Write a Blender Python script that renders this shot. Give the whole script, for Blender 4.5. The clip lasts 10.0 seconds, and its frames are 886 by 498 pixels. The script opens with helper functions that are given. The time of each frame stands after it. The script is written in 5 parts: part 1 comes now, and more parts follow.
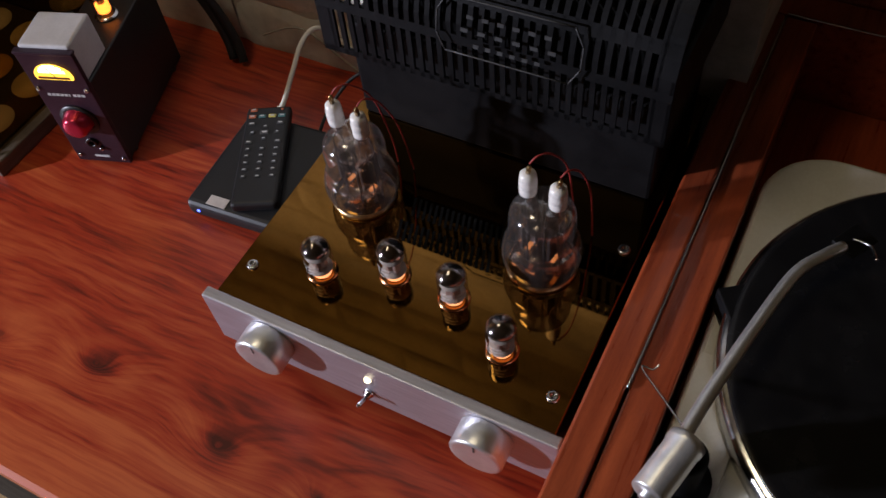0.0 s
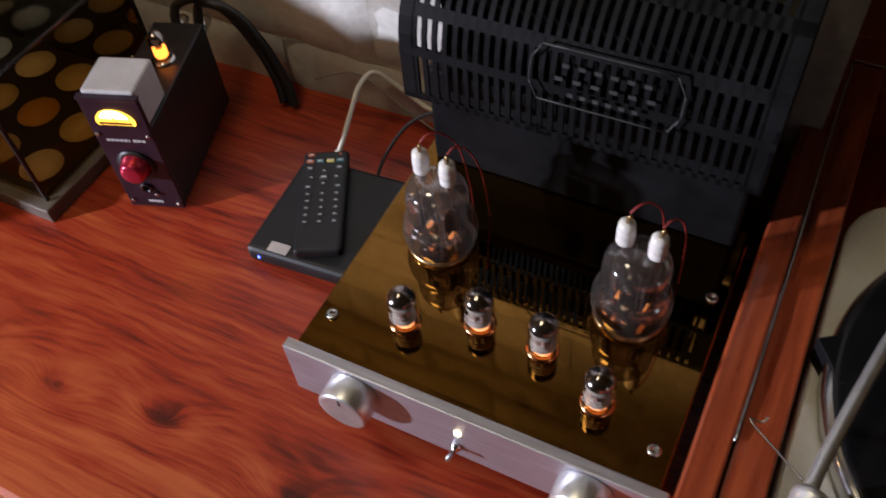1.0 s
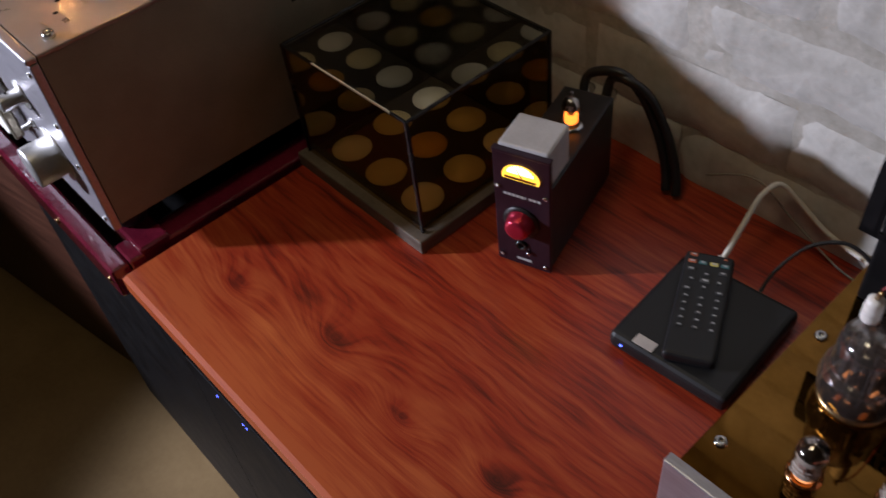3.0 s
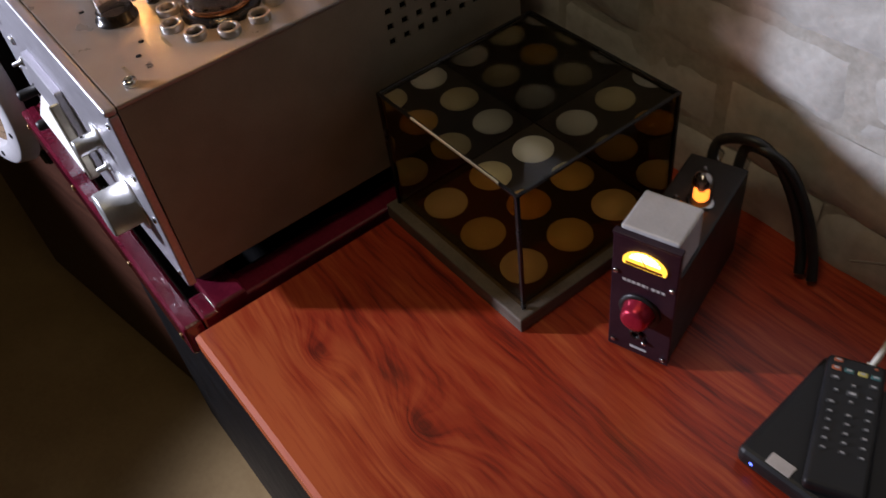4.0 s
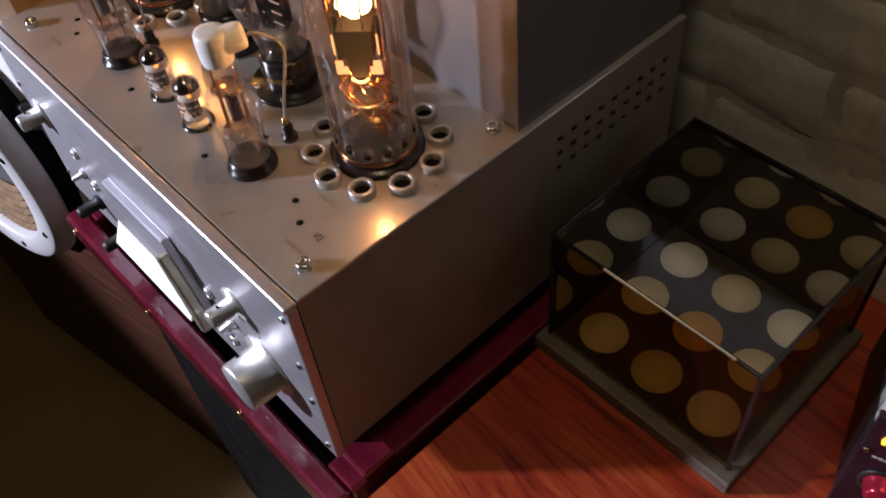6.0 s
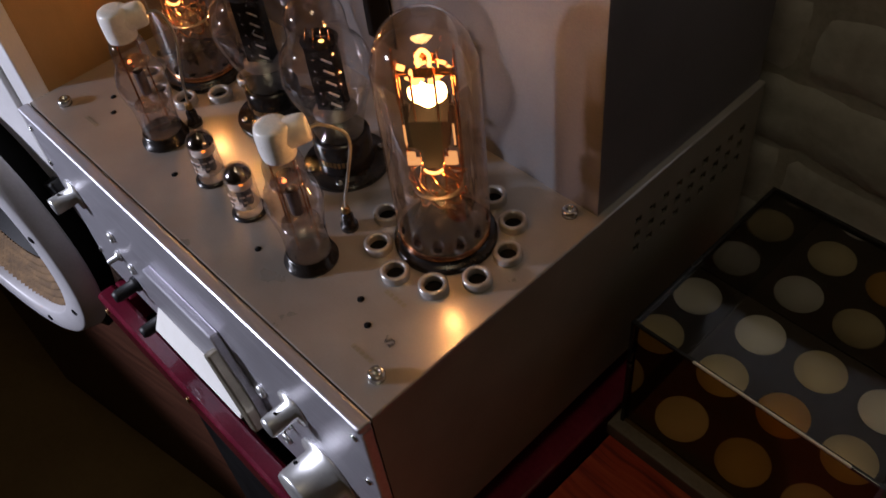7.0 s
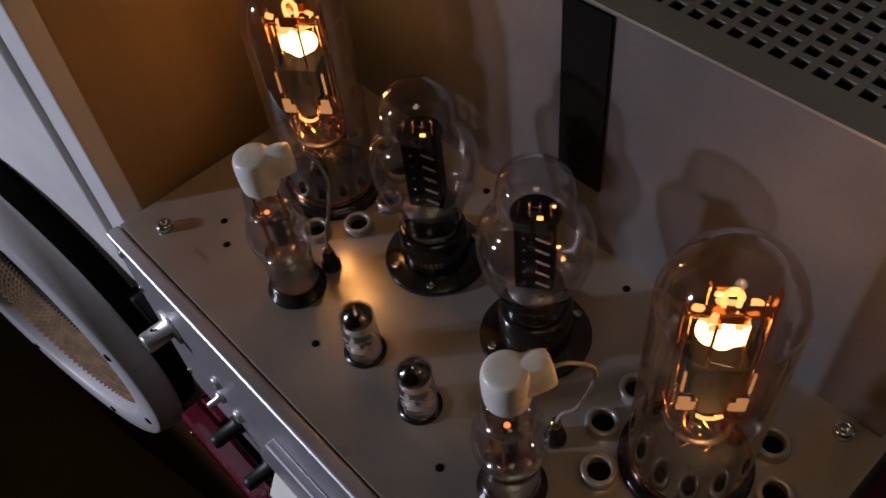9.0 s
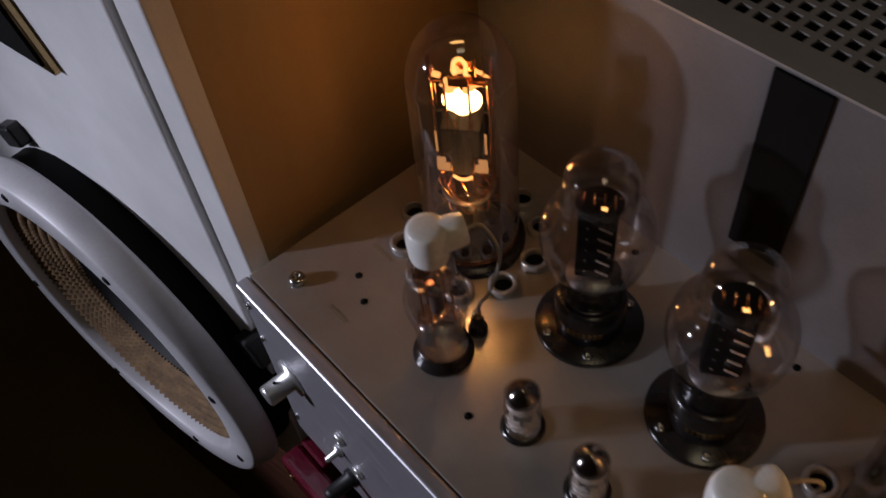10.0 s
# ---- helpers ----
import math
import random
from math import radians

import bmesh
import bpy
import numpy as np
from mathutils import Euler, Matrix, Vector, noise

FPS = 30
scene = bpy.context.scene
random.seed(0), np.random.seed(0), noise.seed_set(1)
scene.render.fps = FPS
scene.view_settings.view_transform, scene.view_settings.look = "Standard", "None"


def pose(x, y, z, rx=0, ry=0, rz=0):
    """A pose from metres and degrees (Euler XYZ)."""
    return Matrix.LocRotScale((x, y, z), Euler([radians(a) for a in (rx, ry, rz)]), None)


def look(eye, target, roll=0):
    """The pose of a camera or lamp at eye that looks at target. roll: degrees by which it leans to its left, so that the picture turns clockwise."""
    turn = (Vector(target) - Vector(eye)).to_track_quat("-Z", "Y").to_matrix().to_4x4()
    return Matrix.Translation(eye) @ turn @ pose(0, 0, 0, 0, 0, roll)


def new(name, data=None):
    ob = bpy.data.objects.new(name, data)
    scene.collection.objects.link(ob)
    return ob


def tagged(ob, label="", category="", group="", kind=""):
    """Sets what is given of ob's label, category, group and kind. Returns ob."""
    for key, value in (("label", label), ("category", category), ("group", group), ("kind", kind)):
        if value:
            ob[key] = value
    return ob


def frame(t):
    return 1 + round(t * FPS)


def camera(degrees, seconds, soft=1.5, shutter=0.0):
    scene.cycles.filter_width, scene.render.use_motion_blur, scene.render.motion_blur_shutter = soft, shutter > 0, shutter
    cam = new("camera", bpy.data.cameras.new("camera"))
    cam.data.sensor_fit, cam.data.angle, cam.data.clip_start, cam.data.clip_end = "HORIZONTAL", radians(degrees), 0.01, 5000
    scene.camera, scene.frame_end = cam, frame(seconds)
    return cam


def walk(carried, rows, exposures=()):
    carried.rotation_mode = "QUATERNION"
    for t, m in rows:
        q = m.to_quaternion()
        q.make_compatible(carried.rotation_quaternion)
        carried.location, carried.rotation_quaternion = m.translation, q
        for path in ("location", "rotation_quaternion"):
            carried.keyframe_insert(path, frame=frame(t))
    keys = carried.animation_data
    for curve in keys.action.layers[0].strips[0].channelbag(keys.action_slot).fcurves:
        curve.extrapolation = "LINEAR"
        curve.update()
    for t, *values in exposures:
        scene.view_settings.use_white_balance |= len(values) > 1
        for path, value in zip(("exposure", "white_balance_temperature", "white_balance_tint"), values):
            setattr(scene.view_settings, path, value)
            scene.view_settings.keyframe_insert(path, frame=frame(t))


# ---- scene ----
cam = camera(54.4, 10.0, 1.5, 0.4)
PATH = [
    (0, (0.441, 0.446, 0.62), (-0.212, 1.426, -0.996), -8.0),
    (0.5, (0.408, 0.437, 0.619), (-0.219, 1.434, -0.997), -7.4),
    (1, (0.369, 0.425, 0.624), (-0.276, 1.482, -0.947), -6.4),
    (1.5, (0.315, 0.406, 0.626), (-0.349, 1.53, -0.89), -2.7),
    (2, (0.279, 0.388, 0.631), (-0.522, 1.474, -0.846), -2.3),
    (2.5, (0.254, 0.371, 0.631), (-0.754, 1.303, -0.823), -6.4),
    (3, (0.239, 0.378, 0.631), (-0.868, 1.21, -0.812), -7.8),
    (3.2, (0.223, 0.386, 0.624), (-0.921, 1.186, -0.808), -8.6),
    (4.3, (0.084, 0.44, 0.633), (-1.093, 1.135, -0.827), -9.4),
    (4.5, (0.058, 0.451, 0.647), (-1.096, 1.136, -0.836), -9.6),
    (5, (0.017, 0.45, 0.658), (-1.145, 1.11, -0.83), -10.6),
    (5.5, (-0.076, 0.42, 0.665), (-1.151, 1.175, -0.844), -7.4),
    (6, (-0.158, 0.381, 0.687), (-1.175, 1.186, -0.835), -6.4),
    (7.5, (-0.293, 0.404, 0.678), (-1.368, 1.236, -0.79), -8.2),
    (8, (-0.373, 0.418, 0.671), (-1.444, 1.247, -0.801), -8.1),
    (8.5, (-0.446, 0.442, 0.68), (-1.469, 1.238, -0.843), -7.8),
    (9, (-0.479, 0.44, 0.689), (-1.492, 1.211, -0.853), -7.6),
    (9.5, (-0.506, 0.422, 0.691), (-1.591, 1.132, -0.832), -8.8),
    (10, (-0.577, 0.41, 0.704), (-1.604, 1.149, -0.845), -7.2),
]
walk(cam, [(t, look(eye, target, roll)) for t, eye, target, roll in PATH], [(0.0, 0.15), (0.5, 0.25), (1.0, 0.45), (1.5, 0.35), (2.0, 0.0), (3.0, -0.2), (5.0, -0.1), (6.2, -0.15), (7.3, -1.45), (8.0, -2.3), (8.5, -2.2), (9.0, -1.8), (10.0, -1.85)])

# ---- world, light ----
world = bpy.data.worlds.new("world")
scene.world = world
world.use_nodes = True
world.node_tree.nodes["Background"].inputs[0].default_value = (0.55, 0.6, 0.7, 1)
world.node_tree.nodes["Background"].inputs[1].default_value = 0.05


def area(name, eye, target, size, watts, colour):
    data = bpy.data.lights.new(name, "AREA")
    data.shape, data.size, data.energy, data.color = "DISK", size, watts, colour
    ob = new(name, data)
    ob.matrix_world = look(eye, target)
    return ob


def bulb(name, place, radius, watts, colour):
    data = bpy.data.lights.new(name, "POINT")
    data.shadow_soft_size, data.energy, data.color = radius, watts, colour
    ob = new(name, data)
    ob.location = place
    return ob


lamp = bpy.data.lights.new("desk_lamp_light", "SPOT")
lamp.energy, lamp.color, lamp.shadow_soft_size, lamp.spot_size, lamp.spot_blend = 370.0, (0.80, 0.82, 1.0), 0.06, radians(39), 0.35
new("desk_lamp_light", lamp).matrix_world = look((-2.02, -1.05, 0.72), (-0.46, 0.60, -0.12))
# unseen warm fill added overhead for ambient light and brighter discs
area("overhead_fill_light", (-0.30, 0.36, 1.66), (-0.25, 0.60, 0.0), 0.4, 3.5, (1.0, 0.84, 0.56))
GLOW = (1.0, 0.49, 0.15)

# ---- materials ----


def nodes_of(name):
    m = bpy.data.materials.new(name)
    m.use_nodes = True
    t = m.node_tree
    return m, t, t.nodes["Principled BSDF"], t.nodes["Material Output"]


def add(t, kind, **values):
    n = t.nodes.new(kind)
    for k, v in values.items():
        if k.startswith("in_"):
            key = k[3:]
            n.inputs[int(key) if key.isdigit() else key].default_value = v
    return n


def surf(name, dark, light, rough=0.5, metal=0.0, scale=30.0, stretch=(1, 1, 1), bump=0.1, fine=400.0, spread=0.12, coat=0.0, vary=0.0, depth=0.0006):
    """A material with stains at one scale and grain at another, in metres."""
    m, t, b, out = nodes_of(name)
    co = add(t, "ShaderNodeTexCoord")
    mp = add(t, "ShaderNodeMapping", in_Scale=stretch)
    t.links.new(co.outputs["Object"], mp.inputs[0])
    n1 = add(t, "ShaderNodeTexNoise", in_Scale=scale, in_Detail=6.0, in_Roughness=0.6)
    n2 = add(t, "ShaderNodeTexNoise", in_Scale=fine, in_Detail=3.0)
    for n in (n1, n2):
        t.links.new(mp.outputs[0], n.inputs["Vector"])
    ad = add(t, "ShaderNodeMath")
    ad.operation = "MULTIPLY_ADD"
    t.links.new(n2.outputs[0], ad.inputs[0])
    ad.inputs[1].default_value = 0.35
    t.links.new(n1.outputs[0], ad.inputs[2])
    if vary:
        info = add(t, "ShaderNodeObjectInfo")
        va = add(t, "ShaderNodeMath")
        va.operation = "MULTIPLY_ADD"
        t.links.new(info.outputs["Random"], va.inputs[0])
        va.inputs[1].default_value = vary
        t.links.new(ad.outputs[0], va.inputs[2])
        ad = va
    ramp = add(t, "ShaderNodeValToRGB")
    ramp.color_ramp.elements[0].position, ramp.color_ramp.elements[0].color = 0.45, (*dark, 1)
    ramp.color_ramp.elements[1].position, ramp.color_ramp.elements[1].color = 0.9, (*light, 1)
    t.links.new(ad.outputs[0], ramp.inputs[0])
    t.links.new(ramp.outputs[0], b.inputs["Base Color"])
    rr = add(t, "ShaderNodeMapRange", in_3=max(0.02, rough - spread), in_4=min(1, rough + spread))
    t.links.new(n1.outputs[0], rr.inputs[0])
    t.links.new(rr.outputs[0], b.inputs["Roughness"])
    b.inputs["Metallic"].default_value = metal
    b.inputs["Coat Weight"].default_value = coat
    if bump:
        bp = add(t, "ShaderNodeBump", in_Strength=min(1.0, bump), in_Distance=depth * max(1.0, bump))
        t.links.new(ad.outputs[0], bp.inputs["Height"])
        t.links.new(bp.outputs[0], b.inputs["Normal"])
    return m


def glass(name, tint=(1, 1, 1), ior=4.0, gloss=0.02, extra=0.0, haze=0.0):
    """Thin glass: clear with a Fresnel sheen; haze is pale scatter imitating glow."""
    m, t, b, out = nodes_of(name)
    t.nodes.remove(b)
    tr = add(t, "ShaderNodeBsdfTransparent", in_Color=(*tint, 1))
    gl = add(t, "ShaderNodeBsdfGlossy", in_Roughness=gloss)
    fr = add(t, "ShaderNodeLayerWeight", in_Blend=0.5)
    pw = add(t, "ShaderNodeMath", in_1=ior)
    pw.operation = "POWER"
    t.links.new(fr.outputs["Facing"], pw.inputs[0])
    ad = add(t, "ShaderNodeMath", in_1=0.55, in_2=extra)
    ad.operation, ad.use_clamp = "MULTIPLY_ADD", True
    t.links.new(pw.outputs[0], ad.inputs[0])
    mx = add(t, "ShaderNodeMixShader")
    t.links.new(ad.outputs[0], mx.inputs[0])
    t.links.new(tr.outputs[0], mx.inputs[1])
    t.links.new(gl.outputs[0], mx.inputs[2])
    last = mx
    # pale scatter mixed in to imitate the glow within the glass
    if haze:
        df = add(t, "ShaderNodeBsdfTranslucent", in_Color=(0.85, 0.78, 0.74, 1))
        d2 = add(t, "ShaderNodeBsdfDiffuse", in_Color=(0.85, 0.78, 0.74, 1))
        both = add(t, "ShaderNodeMixShader", in_0=0.5)
        last = add(t, "ShaderNodeMixShader", in_0=haze)
        t.links.new(df.outputs[0], both.inputs[1])
        t.links.new(d2.outputs[0], both.inputs[2])
        t.links.new(mx.outputs[0], last.inputs[1])
        t.links.new(both.outputs[0], last.inputs[2])
    t.links.new(last.outputs[0], out.inputs[0])
    return m


def glow(name, colour, strength):
    m, t, b, out = nodes_of(name)
    t.nodes.remove(b)
    em = add(t, "ShaderNodeEmission", in_Color=(*colour, 1), in_Strength=strength)
    t.links.new(em.outputs[0], out.inputs[0])
    return m


def table_wood(name):
    """Polished red-brown board: long grain along x that bends round knots."""
    m, t, b, out = nodes_of(name)
    co = add(t, "ShaderNodeTexCoord")
    sep = add(t, "ShaderNodeSeparateXYZ")
    t.links.new(co.outputs["Object"], sep.inputs[0])

    def op(kind, a, c=None, third=None):
        n = add(t, "ShaderNodeMath")
        n.operation = kind
        for i, v in enumerate((a, c, third)):
            if v is None:
                continue
            if isinstance(v, (int, float)):
                n.inputs[i].default_value = v
            else:
                t.links.new(v, n.inputs[i])
        return n.outputs[0]

    low = add(t, "ShaderNodeTexNoise", in_Scale=7.0, in_Detail=3.0)
    t.links.new(co.outputs["Object"], low.inputs["Vector"])
    y = op("MULTIPLY_ADD", low.outputs[0], 0.022, sep.outputs[1])
    knots, rings = 0.0, 0.0
    for kx, ky, size in ((-0.364, 0.570, 0.020), (-0.237, 0.594, 0.030), (-0.125, 0.582, 0.022), (0.115, 0.581, 0.026), (-0.024, 0.597, 0.022), (0.21, 0.58, 0.018)):
        size = size * 1.2
        dx = op("MULTIPLY", op("SUBTRACT", sep.outputs[0], kx), 0.62)
        dy = op("SUBTRACT", sep.outputs[1], ky)
        d = op("SQRT", op("ADD", op("MULTIPLY", dx, dx), op("MULTIPLY", dy, dy)))
        near = op("EXPONENT", op("MULTIPLY", d, -1.0 / size))
        y = op("MULTIPLY_ADD", near, size * 1.7, y)
        ring = op("MULTIPLY", op("SINE", op("MULTIPLY_ADD", low.outputs[0], 9.0, op("MULTIPLY", d, 5.2 / size))), op("EXPONENT", op("MULTIPLY", d, -0.75 / size)))
        rings = op("ADD", ring, rings)
        knots = op("ADD", op("EXPONENT", op("MULTIPLY", op("MULTIPLY", d, d), -1.0 / (0.42 * size * size))), knots)
    comb = add(t, "ShaderNodeCombineXYZ")
    t.links.new(op("MULTIPLY", sep.outputs[0], 0.055), comb.inputs[0])
    t.links.new(y, comb.inputs[1])
    big = add(t, "ShaderNodeTexNoise", in_Scale=42.0, in_Detail=9.0, in_Roughness=0.66)
    pores = add(t, "ShaderNodeTexNoise", in_Scale=260.0, in_Detail=2.0)
    for n in (big, pores):
        t.links.new(comb.outputs[0], n.inputs["Vector"])
    v = op("MULTIPLY_ADD", pores.outputs[0], 0.46, big.outputs[0])
    v = op("MULTIPLY_ADD", knots, -0.10, v)
    v = op("MULTIPLY_ADD", rings, 0.11, v)
    sap = add(t, "ShaderNodeMapRange", in_1=0.67, in_2=0.50, in_3=0.0, in_4=0.25)
    t.links.new(y, sap.inputs[0])
    v = op("ADD", v, sap.outputs[0])
    dash = add(t, "ShaderNodeTexNoise", in_Scale=120.0, in_Detail=2.0)
    mp2 = add(t, "ShaderNodeMapping", in_Scale=(0.16, 1.6, 1.0))
    t.links.new(co.outputs["Object"], mp2.inputs[0])
    t.links.new(mp2.outputs[0], dash.inputs["Vector"])
    v = op("MULTIPLY_ADD", op("SUBTRACT", dash.outputs[0], 0.5), 0.30, v)
    ramp = add(t, "ShaderNodeValToRGB")
    e = ramp.color_ramp.elements
    e[0].position, e[0].color = 0.42, (0.065, 0.008, 0.005, 1)
    e[1].position, e[1].color = 1.0, (0.52, 0.108, 0.032, 1)
    for p, c in ((0.58, (0.17, 0.017, 0.008, 1)), (0.72, (0.35, 0.035, 0.012, 1))):
        k = e.new(p)
        k.color = c
    t.links.new(v, ramp.inputs[0])
    t.links.new(ramp.outputs[0], b.inputs["Base Color"])
    rr = add(t, "ShaderNodeMapRange", in_3=0.26, in_4=0.44)
    t.links.new(big.outputs[0], rr.inputs[0])
    t.links.new(rr.outputs[0], b.inputs["Roughness"])
    bp = add(t, "ShaderNodeBump", in_Strength=0.12, in_Distance=0.0005)
    t.links.new(v, bp.inputs["Height"])
    t.links.new(bp.outputs[0], b.inputs["Normal"])
    b.inputs["Coat Weight"].default_value = 0.12
    b.inputs["Coat Roughness"].default_value = 0.2
    return m


M_TABLE = table_wood("polished_red_wood")
M_CAB = surf("varnished_red_wood", (0.24, 0.036, 0.014), (0.52, 0.105, 0.034), 0.3, scale=14, stretch=(9, 0.6, 9), coat=0.4)
M_DARKWOOD = surf("dark_wood", (0.035, 0.012, 0.007), (0.09, 0.03, 0.015), 0.45, scale=14, stretch=(0.6, 8, 8))
M_BURG = surf("burgundy_lacquer", (0.10, 0.006, 0.020), (0.19, 0.016, 0.038), 0.2, scale=20, coat=1.0, bump=0.9, fine=260, depth=0.0009)
M_BRICK = surf("white_painted_brick", (0.40, 0.39, 0.35), (0.62, 0.61, 0.57), 0.6, scale=22, fine=110, bump=1.3, vary=0.12, depth=0.0016)
M_MORTAR = surf("painted_mortar", (0.34, 0.32, 0.27), (0.56, 0.54, 0.49), 0.75, scale=30, fine=180, bump=1.0, depth=0.0014)
M_PLASTER = surf("room_plaster", (0.42, 0.37, 0.28), (0.54, 0.48, 0.38), 0.85, scale=3)
M_FLOOR = surf("brown_floor", (0.24, 0.155, 0.065), (0.34, 0.23, 0.105), 0.5, scale=6, fine=90)
M_GOLD = surf("gold_mirror_plate", (0.19, 0.092, 0.020), (0.25, 0.122, 0.028), 0.04, 1.0, scale=12, bump=0, spread=0.02)
M_ALU = surf("brushed_aluminium", (0.46, 0.45, 0.50), (0.62, 0.61, 0.66), 0.42, 0.78, scale=50, stretch=(0.5, 6, 6), bump=0.08, fine=600)
M_ALUKNOB = surf("turned_aluminium", (0.66, 0.66, 0.66), (0.82, 0.82, 0.80), 0.36, 0.8, scale=60, bump=0.05)
M_STEEL = surf("bright_steel", (0.5, 0.5, 0.5), (0.75, 0.75, 0.75), 0.2, 1.0, scale=80, bump=0)
M_BLACKM = surf("black_painted_steel", (0.004, 0.004, 0.0045), (0.011, 0.011, 0.012), 0.5, 0.0, scale=25, bump=0.3, fine=500)
# matt black for small parts, and for shade painted into openings
M_INNER = surf("black_and_painted_shade", (0.003, 0.003, 0.003), (0.006, 0.006, 0.006), 0.9, bump=0)
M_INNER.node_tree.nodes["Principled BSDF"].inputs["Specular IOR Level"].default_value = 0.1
M_GRAPHITE_SPEC = 0.15
M_BLACKM.node_tree.nodes["Principled BSDF"].inputs["Specular IOR Level"].default_value = 0.1
M_PLASTIC = surf("black_plastic", (0.006, 0.006, 0.007), (0.012, 0.012, 0.013), 0.5, scale=30, bump=0.15, fine=700)
M_RUBBER = surf("grey_rubber_keys", (0.035, 0.035, 0.035), (0.08, 0.08, 0.08), 0.6, bump=0)
M_BADGE = surf("worn_badge_grey", (0.020, 0.020, 0.021), (0.045, 0.045, 0.046), 0.5, bump=0)
M_KEYMARK = surf("key_marks", (0.45, 0.45, 0.45), (0.62, 0.62, 0.62), 0.6, bump=0)
M_CHAMP = surf("champagne_painted_steel", (0.29, 0.265, 0.245), (0.38, 0.35, 0.325), 0.32, 0.3, scale=18, bump=0.12, fine=900, coat=1.0)
M_CHAMP.node_tree.nodes["Principled BSDF"].inputs["Coat Roughness"].default_value = 0.20
M_CHAMP.node_tree.nodes["Principled BSDF"].inputs["Coat IOR"].default_value = 2.0
M_TAUPE = surf("taupe_painted_steel", (0.21, 0.19, 0.145), (0.30, 0.27, 0.205), 0.42, 0.15, scale=14, bump=0.3, fine=700)
M_GREYCOVER = surf("grey_painted_steel", (0.092, 0.086, 0.086), (0.145, 0.136, 0.136), 0.42, 0.1, scale=10, bump=0.25, fine=600)
M_WHITE = surf("white_speaker_paint", (0.66, 0.65, 0.66), (0.80, 0.79, 0.80), 0.45, scale=12, bump=0.3, fine=500)
M_CABSIDE = surf("plain_brown_veneer", (0.34, 0.215, 0.09), (0.42, 0.27, 0.125), 0.5, scale=5, stretch=(1, 3, 0.6), bump=0.1)
M_CERAMIC = surf("white_ceramic", (0.78, 0.75, 0.70), (0.88, 0.86, 0.82), 0.28, scale=50, bump=0.05)
# warm reflection put into the base colour of the metal
M_BRASSY = surf("brushed_metal_warm_reflection", (0.40, 0.36, 0.28), (0.56, 0.51, 0.40), 0.35, 0.8, scale=40)
M_BRASS = surf("worn_brass", (0.34, 0.22, 0.10), (0.50, 0.36, 0.18), 0.3, 1.0, scale=90)
M_COPPER = surf("copper_glint", (0.55, 0.24, 0.10), (0.72, 0.36, 0.17), 0.2, 1.0, scale=90, bump=0)
M_BAKE = surf("black_bakelite", (0.008, 0.007, 0.007), (0.022, 0.018, 0.016), 0.22, scale=40, bump=0)
M_ANODE = surf("grey_anode_metal", (0.10, 0.09, 0.095), (0.20, 0.18, 0.18), 0.4, 0.7, scale=90)
# pale pink base colour stands in for light on the anode
M_GLOWANODE = surf("anode_metal_with_pink_glow", (0.46, 0.34, 0.31), (0.64, 0.50, 0.46), 0.35, 0.4, scale=90)
M_GRAPH = surf("dark_graphite", (0.0018, 0.0013, 0.0015), (0.004, 0.003, 0.0033), 0.85, scale=60)
M_GRAPH.node_tree.nodes["Principled BSDF"].inputs["Specular IOR Level"].default_value = M_GRAPHITE_SPEC
M_MICA = surf("pale_mica", (0.50, 0.44, 0.38), (0.66, 0.60, 0.52), 0.35, scale=80)
M_GETTER = surf("getter_mirror", (0.26, 0.24, 0.22), (0.52, 0.48, 0.45), 0.10, 1.0, scale=90, bump=0)
# print and labels; also the painted glints on the shouldered tubes' anodes
M_PRINT = surf("white_print_and_glints", (0.50, 0.45, 0.42), (0.66, 0.60, 0.56), 0.6, bump=0)
M_INK = surf("dark_print", (0.06, 0.05, 0.05), (0.10, 0.09, 0.08), 0.7, bump=0)
M_GLASS = glass("clear_tube_glass", (0.95, 0.92, 0.91), 1.8, 0.045, 0.085, 0.005)
# pink tint and haze stand in for warm bloom round the filament
M_GLASSPOWER = glass("bloom_tinted_tube_glass", (0.90, 0.79, 0.75), 1.7, 0.05, 0.09, 0.010)
M_GLASSPINK = glass("slightly_pink_tube_glass", (0.92, 0.86, 0.84), 1.3, 0.08, 0.13, 0.045)
M_CLEARMICA = glass("clear_mica_sheet", (0.86, 0.78, 0.74), 2.0, 0.15, 0.12)
M_BRONZE = glass("bronze_tinted_glass", (0.64, 0.48, 0.27), 5.0, 0.02, 0.03)
M_MIRROR = glass("half_mirror_glass", (0.25, 0.21, 0.16), 4.0, 0.02, 0.42)
M_TOPGLASS = glass("smoked_top_glass", (0.96, 0.95, 0.92), 5.0, 0.02, 0.02)
M_BLACKEDGE = surf("black_glass_edging", (0.006, 0.006, 0.006), (0.014, 0.014, 0.014), 0.25, bump=0)
M_BRIGHTEDGE = surf("polished_edging", (0.6, 0.6, 0.6), (0.8, 0.8, 0.8), 0.12, 1.0, bump=0)
M_BASEWOOD = surf("weathered_grey_brown_wood", (0.075, 0.058, 0.044), (0.17, 0.14, 0.11), 0.5, scale=16, stretch=(1, 1, 8))
M_MAT = surf("dark_brown_felt", (0.022, 0.014, 0.008), (0.042, 0.028, 0.017), 0.9, scale=60, fine=900)
# paper discs; also painted highlights on the glass edge and escutcheon
M_DOTWHITE = surf("off_white_paper_and_highlights", (0.86, 0.85, 0.80), (0.93, 0.92, 0.89), 0.7, scale=40)
M_DOTORANGE = surf("orange_paper", (0.66, 0.33, 0.05), (0.78, 0.44, 0.09), 0.7, scale=40)
